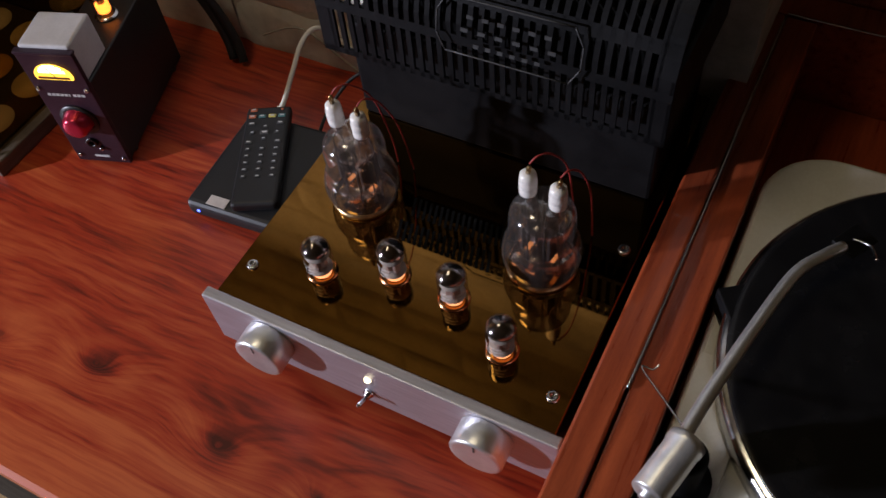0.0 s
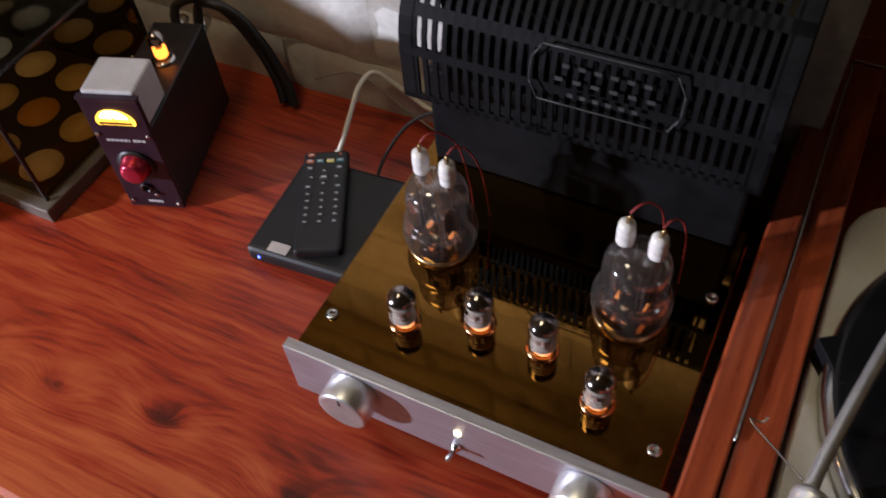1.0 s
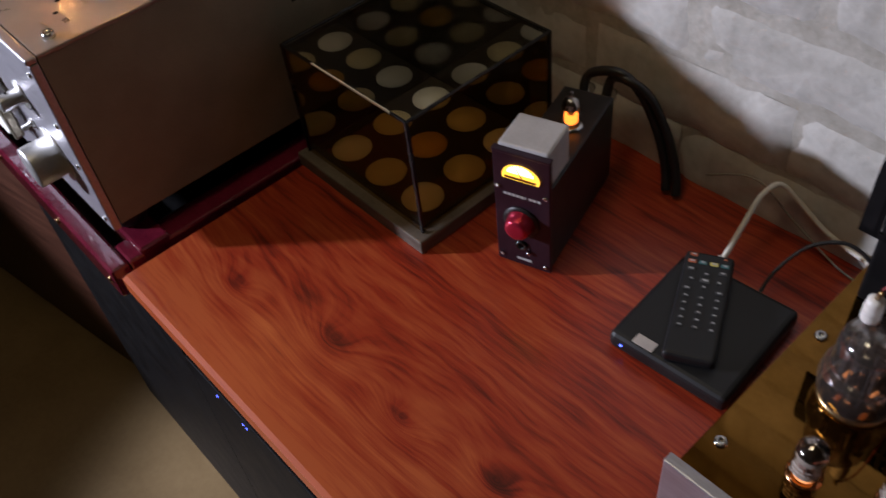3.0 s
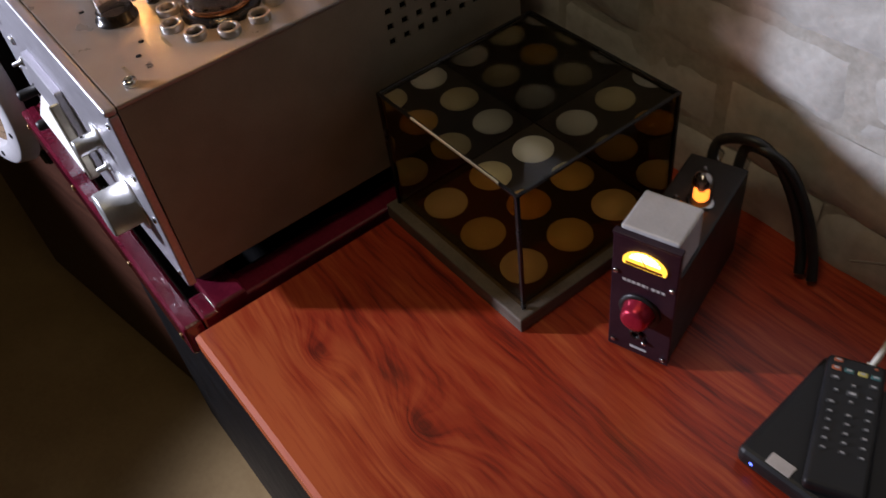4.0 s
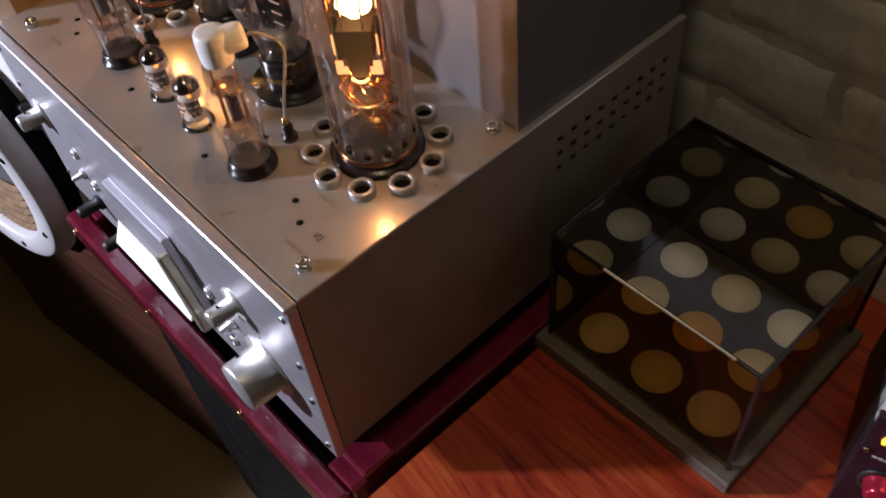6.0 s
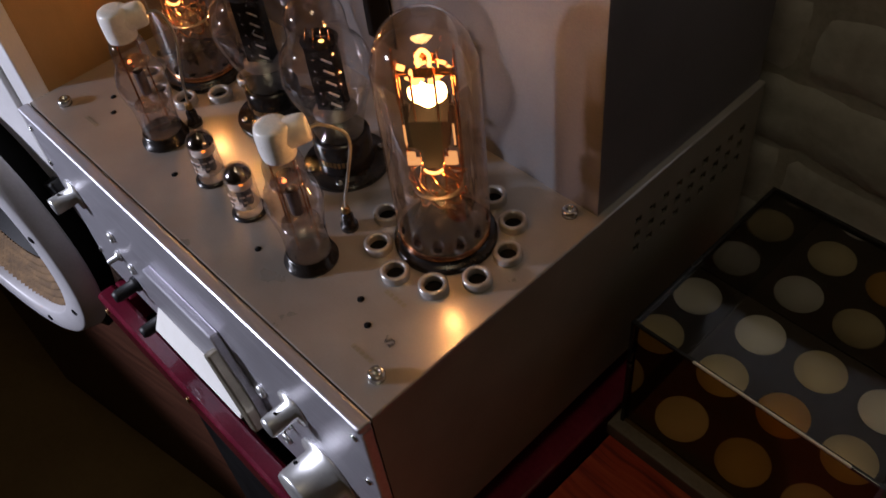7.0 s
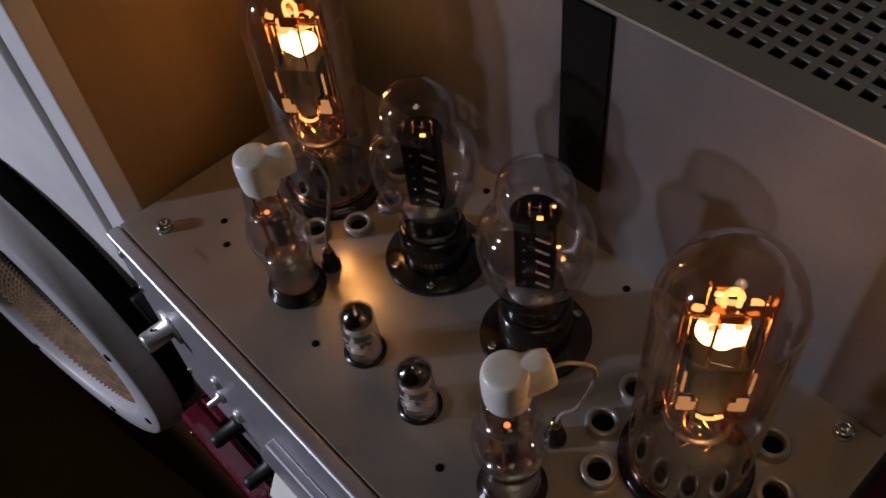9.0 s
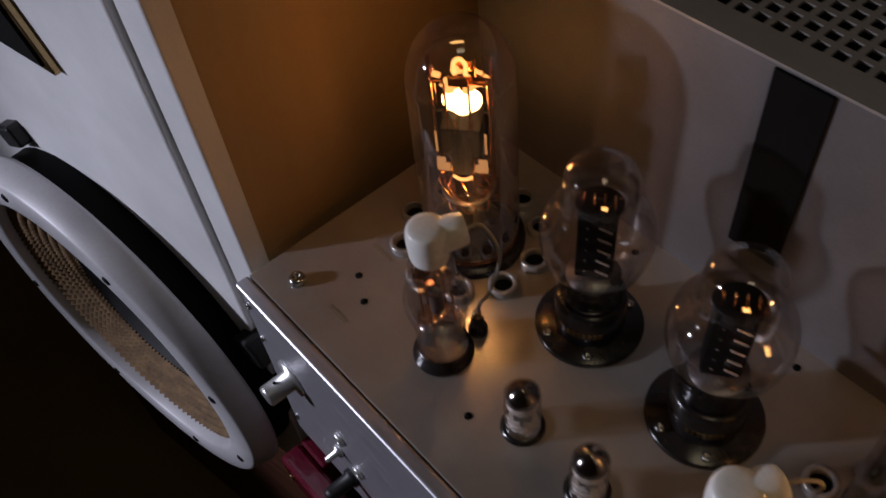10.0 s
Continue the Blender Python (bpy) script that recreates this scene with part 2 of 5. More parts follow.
M_DOTCREAM = surf("cream_paper", (0.70, 0.58, 0.34), (0.82, 0.72, 0.46), 0.7, scale=40)
M_PURPLE = surf("dark_purple_anodised_panel", (0.028, 0.014, 0.024), (0.055, 0.030, 0.046), 0.35, 0.5, scale=30)
M_GREYBODY = surf("dark_grey_case", (0.012, 0.011, 0.012), (0.028, 0.026, 0.026), 0.4, 0.3, scale=30)
M_SILVERBOX = surf("matt_silver_paint", (0.50, 0.48, 0.48), (0.62, 0.60, 0.60), 0.5, 0.2, scale=30)
M_REDKNOB = surf("magenta_red_anodised_knob", (0.42, 0.02, 0.05), (0.62, 0.04, 0.09), 0.22, 0.6, scale=40, bump=0)
M_WHITECABLE = surf("white_cable", (0.68, 0.64, 0.56), (0.80, 0.76, 0.68), 0.5, scale=50, bump=0)
M_BLACKCABLE = surf("black_cable", (0.008, 0.008, 0.009), (0.02, 0.02, 0.02), 0.45, scale=50)
M_REDWIRE = surf("red_wire", (0.22, 0.015, 0.012), (0.34, 0.03, 0.025), 0.5, bump=0)
M_GREYWIRE = surf("grey_wire", (0.22, 0.20, 0.17), (0.36, 0.33, 0.28), 0.5, bump=0)
M_PLINTH = surf("cream_white_turntable_paint", (0.66, 0.64, 0.56), (0.80, 0.78, 0.71), 0.4, scale=12)
M_VINYL = surf("black_vinyl", (0.005, 0.005, 0.006), (0.012, 0.012, 0.013), 0.25, scale=30, bump=0)
M_RING = surf("grey_metallic_ring_paint", (0.42, 0.41, 0.43), (0.54, 0.53, 0.55), 0.5, 0.15, scale=16, bump=0.2)
M_CONE = surf("black_paper_cone", (0.010, 0.010, 0.011), (0.028, 0.028, 0.03), 0.75, scale=30, bump=0.5)
M_CLOTH = surf("brown_pleated_cloth", (0.09, 0.052, 0.024), (0.24, 0.145, 0.07), 0.85, scale=60, fine=1200, bump=0.5)
M_FIL = glow("white_hot_filament", (1.0, 0.56, 0.20), 45.0)
# wire glow; on the top hook it imitates filament light
M_WARM = glow("wire_glow_and_lit_hook", (1.0, 0.48, 0.14), 9.0)
# emission put into spacer metal for the filament light on it
M_LITMETAL = glow("filament_lit_metal", (1.0, 0.45, 0.13), 7.0)
# emission put into metal plates that are only lit by the filament
M_LITPAD = glow("filament_lit_plate", (1.0, 0.48, 0.18), 2.2)
M_HEATER = glow("orange_heater", (1.0, 0.24, 0.03), 4.0)
M_PINKHEAT = glow("pink_orange_heater", (1.0, 0.36, 0.14), 2.4)
M_DIMHEAT = glow("dull_orange_heater", (1.0, 0.42, 0.14), 1.3)
M_REDDOT = glow("small_red_heater", (1.0, 0.25, 0.08), 6.0)
M_METER = glow("lit_meter_scale", (1.0, 0.55, 0.06), 2.4)
M_METERHOT = glow("lit_meter_centre", (1.0, 0.80, 0.36), 6.0)
M_BLUE = glow("blue_indicator", (0.08, 0.12, 1.0), 6.0)
M_LED = glow("warm_indicator", (1.0, 0.86, 0.55), 3.0)

# ---- mesh builders ----


def box(x0, x1, y0, y1, z0, z1, bev=0.0, seg=2):
    bm = bmesh.new()
    bmesh.ops.create_cube(bm, size=1, matrix=Matrix.Translation(((x0 + x1) / 2, (y0 + y1) / 2, (z0 + z1) / 2)) @ Matrix.Diagonal((x1 - x0, y1 - y0, z1 - z0, 1)))
    if bev:
        bmesh.ops.bevel(bm, geom=bm.edges[:], offset=bev, segments=seg, affect="EDGES", profile=0.5)
    return bm


def lathe(profile, n=32, m=None):
    """Turns (radius, height) pairs round the z axis; smooth."""
    bm = bmesh.new()
    rings = []
    for r, z in profile:
        if r < 1e-6:
            rings.append([bm.verts.new((0, 0, z))])
        else:
            rings.append([bm.verts.new((r * math.cos(2 * math.pi * i / n), r * math.sin(2 * math.pi * i / n), z)) for i in range(n)])
    for a, b in zip(rings, rings[1:]):
        for i in range(n):
            j = (i + 1) % n
            f = [a[i % len(a)], a[j % len(a)], b[j % len(b)], b[i % len(b)]]
            f = list(dict.fromkeys(f))
            if len(f) > 2:
                bm.faces.new(f).smooth = True
    bmesh.ops.recalc_face_normals(bm, faces=bm.faces[:])
    if m is not None:
        bm.transform(m)
    return bm


def curve(points, steps=8):
    """A smooth run of points through those given."""
    p = [Vector(q) for q in points]
    out = []
    for i in range(len(p) - 1):
        a, b, c, d = p[max(i - 1, 0)], p[i], p[i + 1], p[min(i + 2, len(p) - 1)]
        for s in range(steps):
            u = s / steps
            out.append(0.5 * ((2 * b) + (c - a) * u + (2 * a - 5 * b + 4 * c - d) * u * u + (3 * b - a - 3 * c + d) * u ** 3))
    return out + [p[-1]]


def cord(points, r, n=8, steps=8):
    """A round cord along a curve."""
    pts = curve(points, steps)
    bm = bmesh.new()
    rings = []
    up = Vector((0.13, 0.21, 0.97))
    for i, q in enumerate(pts):
        d = (pts[min(i + 1, len(pts) - 1)] - pts[max(i - 1, 0)]).normalized()
        s = d.cross(up)
        s = s.normalized() if s.length > 1e-3 else Vector((1, 0, 0))
        w = s.cross(d)
        rings.append([bm.verts.new(q + r * (math.cos(2 * math.pi * k / n) * s + math.sin(2 * math.pi * k / n) * w)) for k in range(n)])
    for a, b in zip(rings, rings[1:]):
        for k in range(n):
            bm.faces.new((a[k], a[(k + 1) % n], b[(k + 1) % n], b[k])).smooth = True
    bm.faces.new(rings[0])
    bm.faces.new(rings[-1])
    bmesh.ops.recalc_face_normals(bm, faces=bm.faces[:])
    return bm


def prism(outline, lo, hi, axis="z", bev=0.0):
    """A flat outline pushed from lo to hi along an axis; outline in the two other axes, in order."""
    bm = bmesh.new()

    def place(a, b, c):
        return {"z": (a, b, c), "y": (a, c, b), "x": (c, a, b)}[axis]

    low = [bm.verts.new(place(a, b, lo)) for a, b in outline]
    high = [bm.verts.new(place(a, b, hi)) for a, b in outline]
    bm.faces.new(low)
    bm.faces.new(high)
    for i in range(len(low)):
        j = (i + 1) % len(low)
        bm.faces.new((low[i], low[j], high[j], high[i]))
    bmesh.ops.recalc_face_normals(bm, faces=bm.faces[:])
    if bev:
        bmesh.ops.bevel(bm, geom=bm.edges[:], offset=bev, segments=2, affect="EDGES", profile=0.5)
    return bm


def join(*bms):
    whole = bms[0]
    for b in bms[1:]:
        me = bpy.data.meshes.new("tmp")
        b.to_mesh(me)
        whole.from_mesh(me)
        b.free()
        bpy.data.meshes.remove(me)
    return whole


def shifted(bm, x=0, y=0, z=0, rx=0, ry=0, rz=0):
    bm.transform(pose(x, y, z, rx, ry, rz))
    return bm


def plate_with_holes(x0, x1, y0, y1, z0, z1, nx, ny, fill=0.62, bars=None):
    """A perforated sheet in the xy plane: nx by ny openings through it."""
    bm = bmesh.new()
    px, py = (x1 - x0) / nx, (y1 - y0) / ny
    gx, gy = px * (1 - fill) / 2, py * (1 - (bars or fill)) / 2
    xs, ys = [x0], [y0]
    for i in range(nx):
        xs += [x0 + i * px + gx, x0 + (i + 1) * px - gx]
    xs.append(x1)
    for i in range(ny):
        ys += [y0 + i * py + gy, y0 + (i + 1) * py - gy]
    ys.append(y1)
    top = [[bm.verts.new((x, y, z1)) for x in xs] for y in ys]
    bot = [[bm.verts.new((x, y, z0)) for x in xs] for y in ys]

    def solid(i, j):
        return 0 <= i < len(xs) - 1 and 0 <= j < len(ys) - 1 and not (i % 2 == 1 and j % 2 == 1)

    for j in range(len(ys) - 1):
        for i in range(len(xs) - 1):
            if not solid(i, j):
                continue
            bm.faces.new((top[j][i], top[j][i + 1], top[j + 1][i + 1], top[j + 1][i]))
            bm.faces.new((bot[j][i], bot[j + 1][i], bot[j + 1][i + 1], bot[j][i + 1]))
            if not solid(i - 1, j):
                bm.faces.new((top[j][i], top[j + 1][i], bot[j + 1][i], bot[j][i]))
            if not solid(i + 1, j):
                bm.faces.new((top[j][i + 1], bot[j][i + 1], bot[j + 1][i + 1], top[j + 1][i + 1]))
            if not solid(i, j - 1):
                bm.faces.new((top[j][i], bot[j][i], bot[j][i + 1], top[j][i + 1]))
            if not solid(i, j + 1):
                bm.faces.new((top[j + 1][i], top[j + 1][i + 1], bot[j + 1][i + 1], bot[j + 1][i]))
    return bm


def thing(name, label, category, m=None, group="", kind=""):
    ob = new(name)
    ob.empty_display_size = 0.02
    if m is not None:
        ob.matrix_world = m
    return tagged(ob, label, category, group, kind)


def part(name, bm, material, parent=None, label="", m=None):
    me = bpy.data.meshes.new(name)
    bm.to_mesh(me)
    bm.free()
    me.materials.append(material)
    ob = new(name, me)
    if parent is not None:
        ob.parent = parent
    if m is not None:
        ob.matrix_basis = m
    if label:
        tagged(ob, label)
    return ob


def structure(name, bm, material, label, category):
    return tagged(part(name, bm, material), label, category, kind="structure")


def screw(parent, x, y, z, r=0.004, mat=None, m=None):
    return part("screw", lathe([(0, 0), (r, 0), (r, 0.0012), (r * 0.8, 0.002), (r * 0.35, 0.002), (r * 0.35, 0.0008), (0, 0.0008)], 12), mat or M_STEEL, parent, "", m or pose(x, y, z))

# ---- setting ----
structure("floor", box(-3.2, 2.6, -2.6, 1.4, -0.80, -0.74), M_FLOOR, "dim brown floor below the table", "floor")
structure("ceiling", box(-3.2, 2.6, -2.6, 1.4, 1.72, 1.78), M_PLASTER, "plain plaster ceiling above the room", "ceiling")
structure("wall_south", box(-3.2, 2.6, -2.66, -2.60, -0.74, 1.72), M_PLASTER, "plain plaster wall behind the camera", "wall")
structure("wall_west", box(-3.26, -3.20, -2.66, 1.4, -0.74, 1.72), M_PLASTER, "plain plaster side wall", "wall")
structure("wall_east", box(2.60, 2.66, -2.66, 1.4, -0.74, 1.72), M_PLASTER, "plain plaster side wall", "wall")
wall = structure("wall_north", box(-3.2, 0.388, 0.992, 1.39, -0.74, 1.72), M_MORTAR, "old brick wall thickly painted white", "wall")
structure("wall_alcove", box(0.388, 2.6, 1.33, 1.39, -0.74, 1.72), M_PLASTER, "plain wall behind the turntable cabinet", "wall")

# ---- the red wooden table ----
table = thing("table", "polished red-brown wooden table with dark knots", "table")
prof = [(0.489, -0.002), (0.494, 0.0), (0.990, 0.0), (0.990, -0.034), (0.497, -0.034), (0.489, -0.022)]
part("tabletop", prism([(a, b) for a, b in prof], -0.462, 0.386, "x"), M_TABLE, table)
part("apron", box(-0.44, 0.37, 0.515, 0.535, -0.12, -0.034, 0.002), M_DARKWOOD, table, "dark wooden apron")
for lx in (-0.46, 0.34):
    for ly in (0.93,):
        part("leg", box(lx, lx + 0.04, ly - 0.02, ly + 0.02, -0.74, -0.034, 0.003), M_DARKWOOD, table)

# ---- small tube amplifier with gold mirror top ----
AX, AZ = 0.229, 0.100
amp = thing("tube_amplifier", "small tube amplifier with silver faceplate and gold mirror top", "amplifier")
part("chassis", box(0.097, 0.361, 0.662, 0.985, 0.030, 0.096, 0.002), M_BLACKM, amp, "black chassis body")
part("top_plate", box(0.094, 0.364, 0.660, 0.988, 0.0965, AZ, 0.0008), M_GOLD, amp, "gold mirror-polished top plate")
face = part("faceplate", box(0.088, 0.370, 0.650, 0.659, 0.045, 0.1045, 0.0012), M_ALU, amp, "brushed aluminium faceplate")
for kx in (0.146, 0.320):
    kn = part("knob", lathe([(0, 0), (0.0185, 0), (0.0195, 0.001), (0.0195, 0.0185), (0.0185, 0.020), (0.016, 0.0202), (0, 0.0197)], 40), M_ALUKNOB, amp, "turned aluminium knob", pose(kx, 0.650, 0.0830, 90))
    part("index_mark", box(-0.0006, 0.0006, 0.010, 0.017, 0.0199, 0.0206), M_INK, kn)
part("indicator_lamp", lathe([(0, 0), (0.0028, 0), (0.0028, 0.001), (0.0018, 0.0024), (0, 0.0027)], 14), M_LED, amp, "small warm indicator lamp", pose(0.227, 0.650, 0.083, 90))
sw = part("toggle_switch", lathe([(0, 0), (0.0045, 0), (0.0045, 0.0025), (0.003, 0.003), (0.003, 0.005), (0, 0.005)], 6), M_STEEL, amp, "chrome toggle switch", pose(0.225, 0.650, 0.062, 90))
part("lever", lathe([(0, 0), (0.0011, 0), (0.0019, 0.011), (0.0012, 0.0125), (0, 0.013)], 12), M_STEEL, sw, "", pose(0, 0, 0.004, -24))
for sx, sy in ((0.106, 0.690), (0.352, 0.684), (0.353, 0.814), (0.106, 0.814)):
    screw(amp, sx, sy, AZ, 0.0048)
for fx in (0.12, 0.338):
    for fy in (0.70, 0.95):
        part("foot", lathe([(0, 0), (0.014, 0), (0.017, 0.004), (0.017, 0.030), (0, 0.030)], 20), M_PLASTIC, amp, "", pose(fx, fy, 0))
for row in range(2):
    for i in range(17):
        x, y = 0.192 + i * 0.0047, 0.7645 + row * 0.0235
        # thin black bar laid on the plate as the slot's shade
        part("slot_shade", shifted(box(-0.0011, 0.0011, -0.009, 0.009, 0, 0.0004, 0), x, y, AZ + 0.0002, rz=18), M_INNER, amp)

# rear transformer cage: plain foot, then slotted hood with a rounded front
CX0, CX1 = 0.096, 0.362
part("transformer_case", box(0.104, 0.354, 0.864, 0.982, AZ, 0.197, 0.003), M_BLACKM, amp, "plain black transformer case")
hprof = [(0.842, 0.185), (0.843, 0.228)]
for k in range(1, 9):
    a = math.radians(180 - 90 * k / 9)
    hprof.append((0.933 + 0.090 * math.cos(a), 0.228 + 0.078 * math.sin(a)))
hprof += [(0.938, 0.306), (0.987, 0.306)]


def hood_strip(a, b, x0, x1, inset=0.0):
    (ya, za), (yb, zb) = a, b
    d = Vector((yb - ya, zb - za))
    n = Vector((d.y, -d.x)).normalized() * 0.0025
    bm = bmesh.new()
    vs = [bm.verts.new((x, y, z)) for x in (x0, x1) for y, z in ((ya, za), (yb, zb), (yb + n.x, zb + n.y), (ya + n.x, za + n.y))]
    for q in ((0, 1, 2, 3), (4, 5, 6, 7), (0, 1, 5, 4), (1, 2, 6, 5), (2, 3, 7, 6), (3, 0, 4, 7)):
        bm.faces.new([vs[i] for i in q])
    bmesh.ops.recalc_face_normals(bm, faces=bm.faces[:])
    return bm


def lerp(a, b, u):
    return (a[0] + (b[0] - a[0]) * u, a[1] + (b[1] - a[1]) * u)


# black block added inside the hood to stop light behind the slats
part("hood_light_block", box(0.118, 0.340, 0.868, 0.930, 0.197, 0.272, 0.004), M_INNER, amp, "black block added to keep the hood dark")
NS = 30
cage = part("hood", join(*[hood_strip(hprof[i], hprof[i + 1], CX0, CX0 + 0.012) for i in range(len(hprof) - 1)],
                         *[hood_strip(hprof[i], hprof[i + 1], CX1 - 0.012, CX1) for i in range(len(hprof) - 1)],
                         prism(hprof[:3] + [(0.987, hprof[2][1]), (0.987, 0.185)], CX1 - 0.0025, CX1, "x"),
                         hood_strip(lerp(hprof[0], hprof[1], 0), lerp(hprof[0], hprof[1], 0.12), CX0, CX1),
                         hood_strip((0.8425, 0.2255), (0.8435, 0.2325), CX0, CX1),
                         hood_strip(hprof[-2], lerp(hprof[-2], hprof[-1], 0.10), CX0, CX1),
                         hood_strip(lerp(hprof[-2], hprof[-1], 0.45), lerp(hprof[-2], hprof[-1], 0.55), CX0, CX1),
                         hood_strip(lerp(hprof[-2], hprof[-1], 0.92), hprof[-1], CX0, CX1)), M_BLACKM, amp, "black slotted steel hood with a rounded front")
pitch = (CX1 - CX0 - 0.024) / NS
for i in range(NS + 1):
    x = CX0 + 0.012 + i * pitch
    part("slat", join(*[hood_strip(hprof[k], hprof[k + 1], x - pitch * 0.24, x + pitch * 0.24) for k in range(len(hprof) - 1)]), M_BLACKM, cage)
for k in (3, 6):
    part("cross_bar", hood_strip(lerp(hprof[k], hprof[k + 1], 0.1), lerp(hprof[k], hprof[k + 1], 0.75), CX0, CX1), M_BLACKM, cage)
# badge outline on the slats
badge = [(-0.052, -0.008), (-0.045, -0.020), (0.045, -0.020), (0.052, -0.008), (0.052, 0.008), (0.045, 0.020), (-0.045, 0.020), (-0.052, 0.008)]
bm = bmesh.new()
for i in range(8):
    a, b = Vector((*badge[i], 0)), Vector((*badge[(i + 1) % 8], 0))
    bm = join(bm, cord([(a.x, 0, a.y), ((a.x + b.x) / 2, 0, (a.y + b.y) / 2), (b.x, 0, b.y)], 0.0007, 4, 2))
part("badge_outline", bm, M_BADGE, cage, "engraved badge outline", pose(0.250, 0.8415, 0.243, -14))
for z, w in ((0.008, 0.030), (-0.002, 0.034), (-0.012, 0.024)):
    for k in range(6):
        x = -w + k * w * 0.37
        part("lettering_bar", box(x, x + w * 0.16, -0.0003, 0.0003, z - 0.0014, z + 0.0014), M_BADGE, cage, "", pose(0.250, 0.8415, 0.243, -14))
part("hood_rear", box(CX0, CX1, 0.9845, 0.987, 0.185, 0.215, 0), M_INNER, cage)


def arc_profile(points, n=5):
    """Smooths a list of (r, z)."""
    return [(max(0.0, v.x), v.y) for v in (Vector((q.x, q.z)) for q in curve([(r, 0, z) for r, z in points], n))]


def small_tube(parent, m, lit, print_bars=True):
    """A nine-pin miniature tube with a silver getter cap, under its amplifier."""
    tube = part("small_tube", lathe(arc_profile([(0.0100, 0.0), (0.0108, 0.004), (0.0108, 0.034), (0.0098, 0.040), (0.0066, 0.0440), (0.0030, 0.0462), (0.0018, 0.0480), (0, 0.0488)], 4), 28), M_GLASS, parent, "miniature glass tube with silver getter top", m)
    part("getter_cap", lathe(arc_profile([(0.0100, 0.0355), (0.0098, 0.0368), (0.0088, 0.0395), (0.0055, 0.0432), (0.0018, 0.0455), (0, 0.046)], 4), 24), M_GETTER, tube, "silver getter mirror")
    # lit tubes get the anode with the glow put into its colour
    part("anode", join(box(-0.0055, 0.0055, -0.0025, 0.0025, 0.009, 0.027, 0.001), box(-0.0012, 0.0012, -0.0058, 0.0058, 0.009, 0.027, 0.0006)), M_GLOWANODE if lit else M_ANODE, tube)
    part("mica", join(lathe([(0, 0.0275), (0.0092, 0.0275), (0.0092, 0.0281), (0, 0.0281)], 16), lathe([(0, 0.0082), (0.0092, 0.0082), (0.0092, 0.0088), (0, 0.0088)], 16)), M_MICA, tube)
    if lit:
        # wide emissive ring added round the heater for inner glow
        part("heater", join(shifted(lathe([(0.0013, 0), (0.0013, 0.004)], 8), -0.0028, 0, 0.004), shifted(lathe([(0.0013, 0), (0.0013, 0.004)], 8), 0.0028, 0, 0.004), lathe([(0.0074, 0.0012), (0.0074, 0.0056)], 20)), M_PINKHEAT, tube, "orange glowing heater")
    else:
        part("heater", shifted(lathe([(0, 0), (0.0014, 0), (0.0014, 0.002), (0, 0.002)], 8), 0.001, -0.002, 0.0282), M_HEATER, tube, "tiny orange glow")
    for a, w, z in ((-0.9, 0.50, 0.0225), (-0.8, 0.36, 0.0170), (-1.0, 0.44, 0.0115)):
        bmx = bmesh.new()
        for k in range(4):
            a0, a1 = -math.pi / 2 + a + w * k, -math.pi / 2 + a + w * (k + 0.72)
            vs = [bmx.verts.new((0.01095 * math.cos(t), 0.01095 * math.sin(t), h)) for t, h in ((a0, z), ((a0 + a1) / 2, z), (a1, z), (a1, z + 0.0019), ((a0 + a1) / 2, z + 0.0019), (a0, z + 0.0019))]
            bmx.faces.new(vs[:2] + vs[4:])
            bmx.faces.new(vs[1:5])
        part("print_bar", bmx, M_PRINT, tube)
    # copper under lit tubes imitates the heater's orange reflection
    part("seat_ring", lathe([(0.0106, -0.0005), (0.0122 if lit else 0.0135, -0.0005), (0.0122 if lit else 0.0135, 0.0012), (0.0106, 0.0022)], 28), M_COPPER if lit else M_BAKE, tube)
    return tube


for x, y, rz in ((0.158, 0.707, 10), (0.209, 0.727, -20), (0.258, 0.726, 30), (0.307, 0.702, 0)):
    small_tube(amp, pose(x, y, AZ, 0, 0, rz) @ Matrix.Diagonal((1, 1, 0.80, 1)), True)


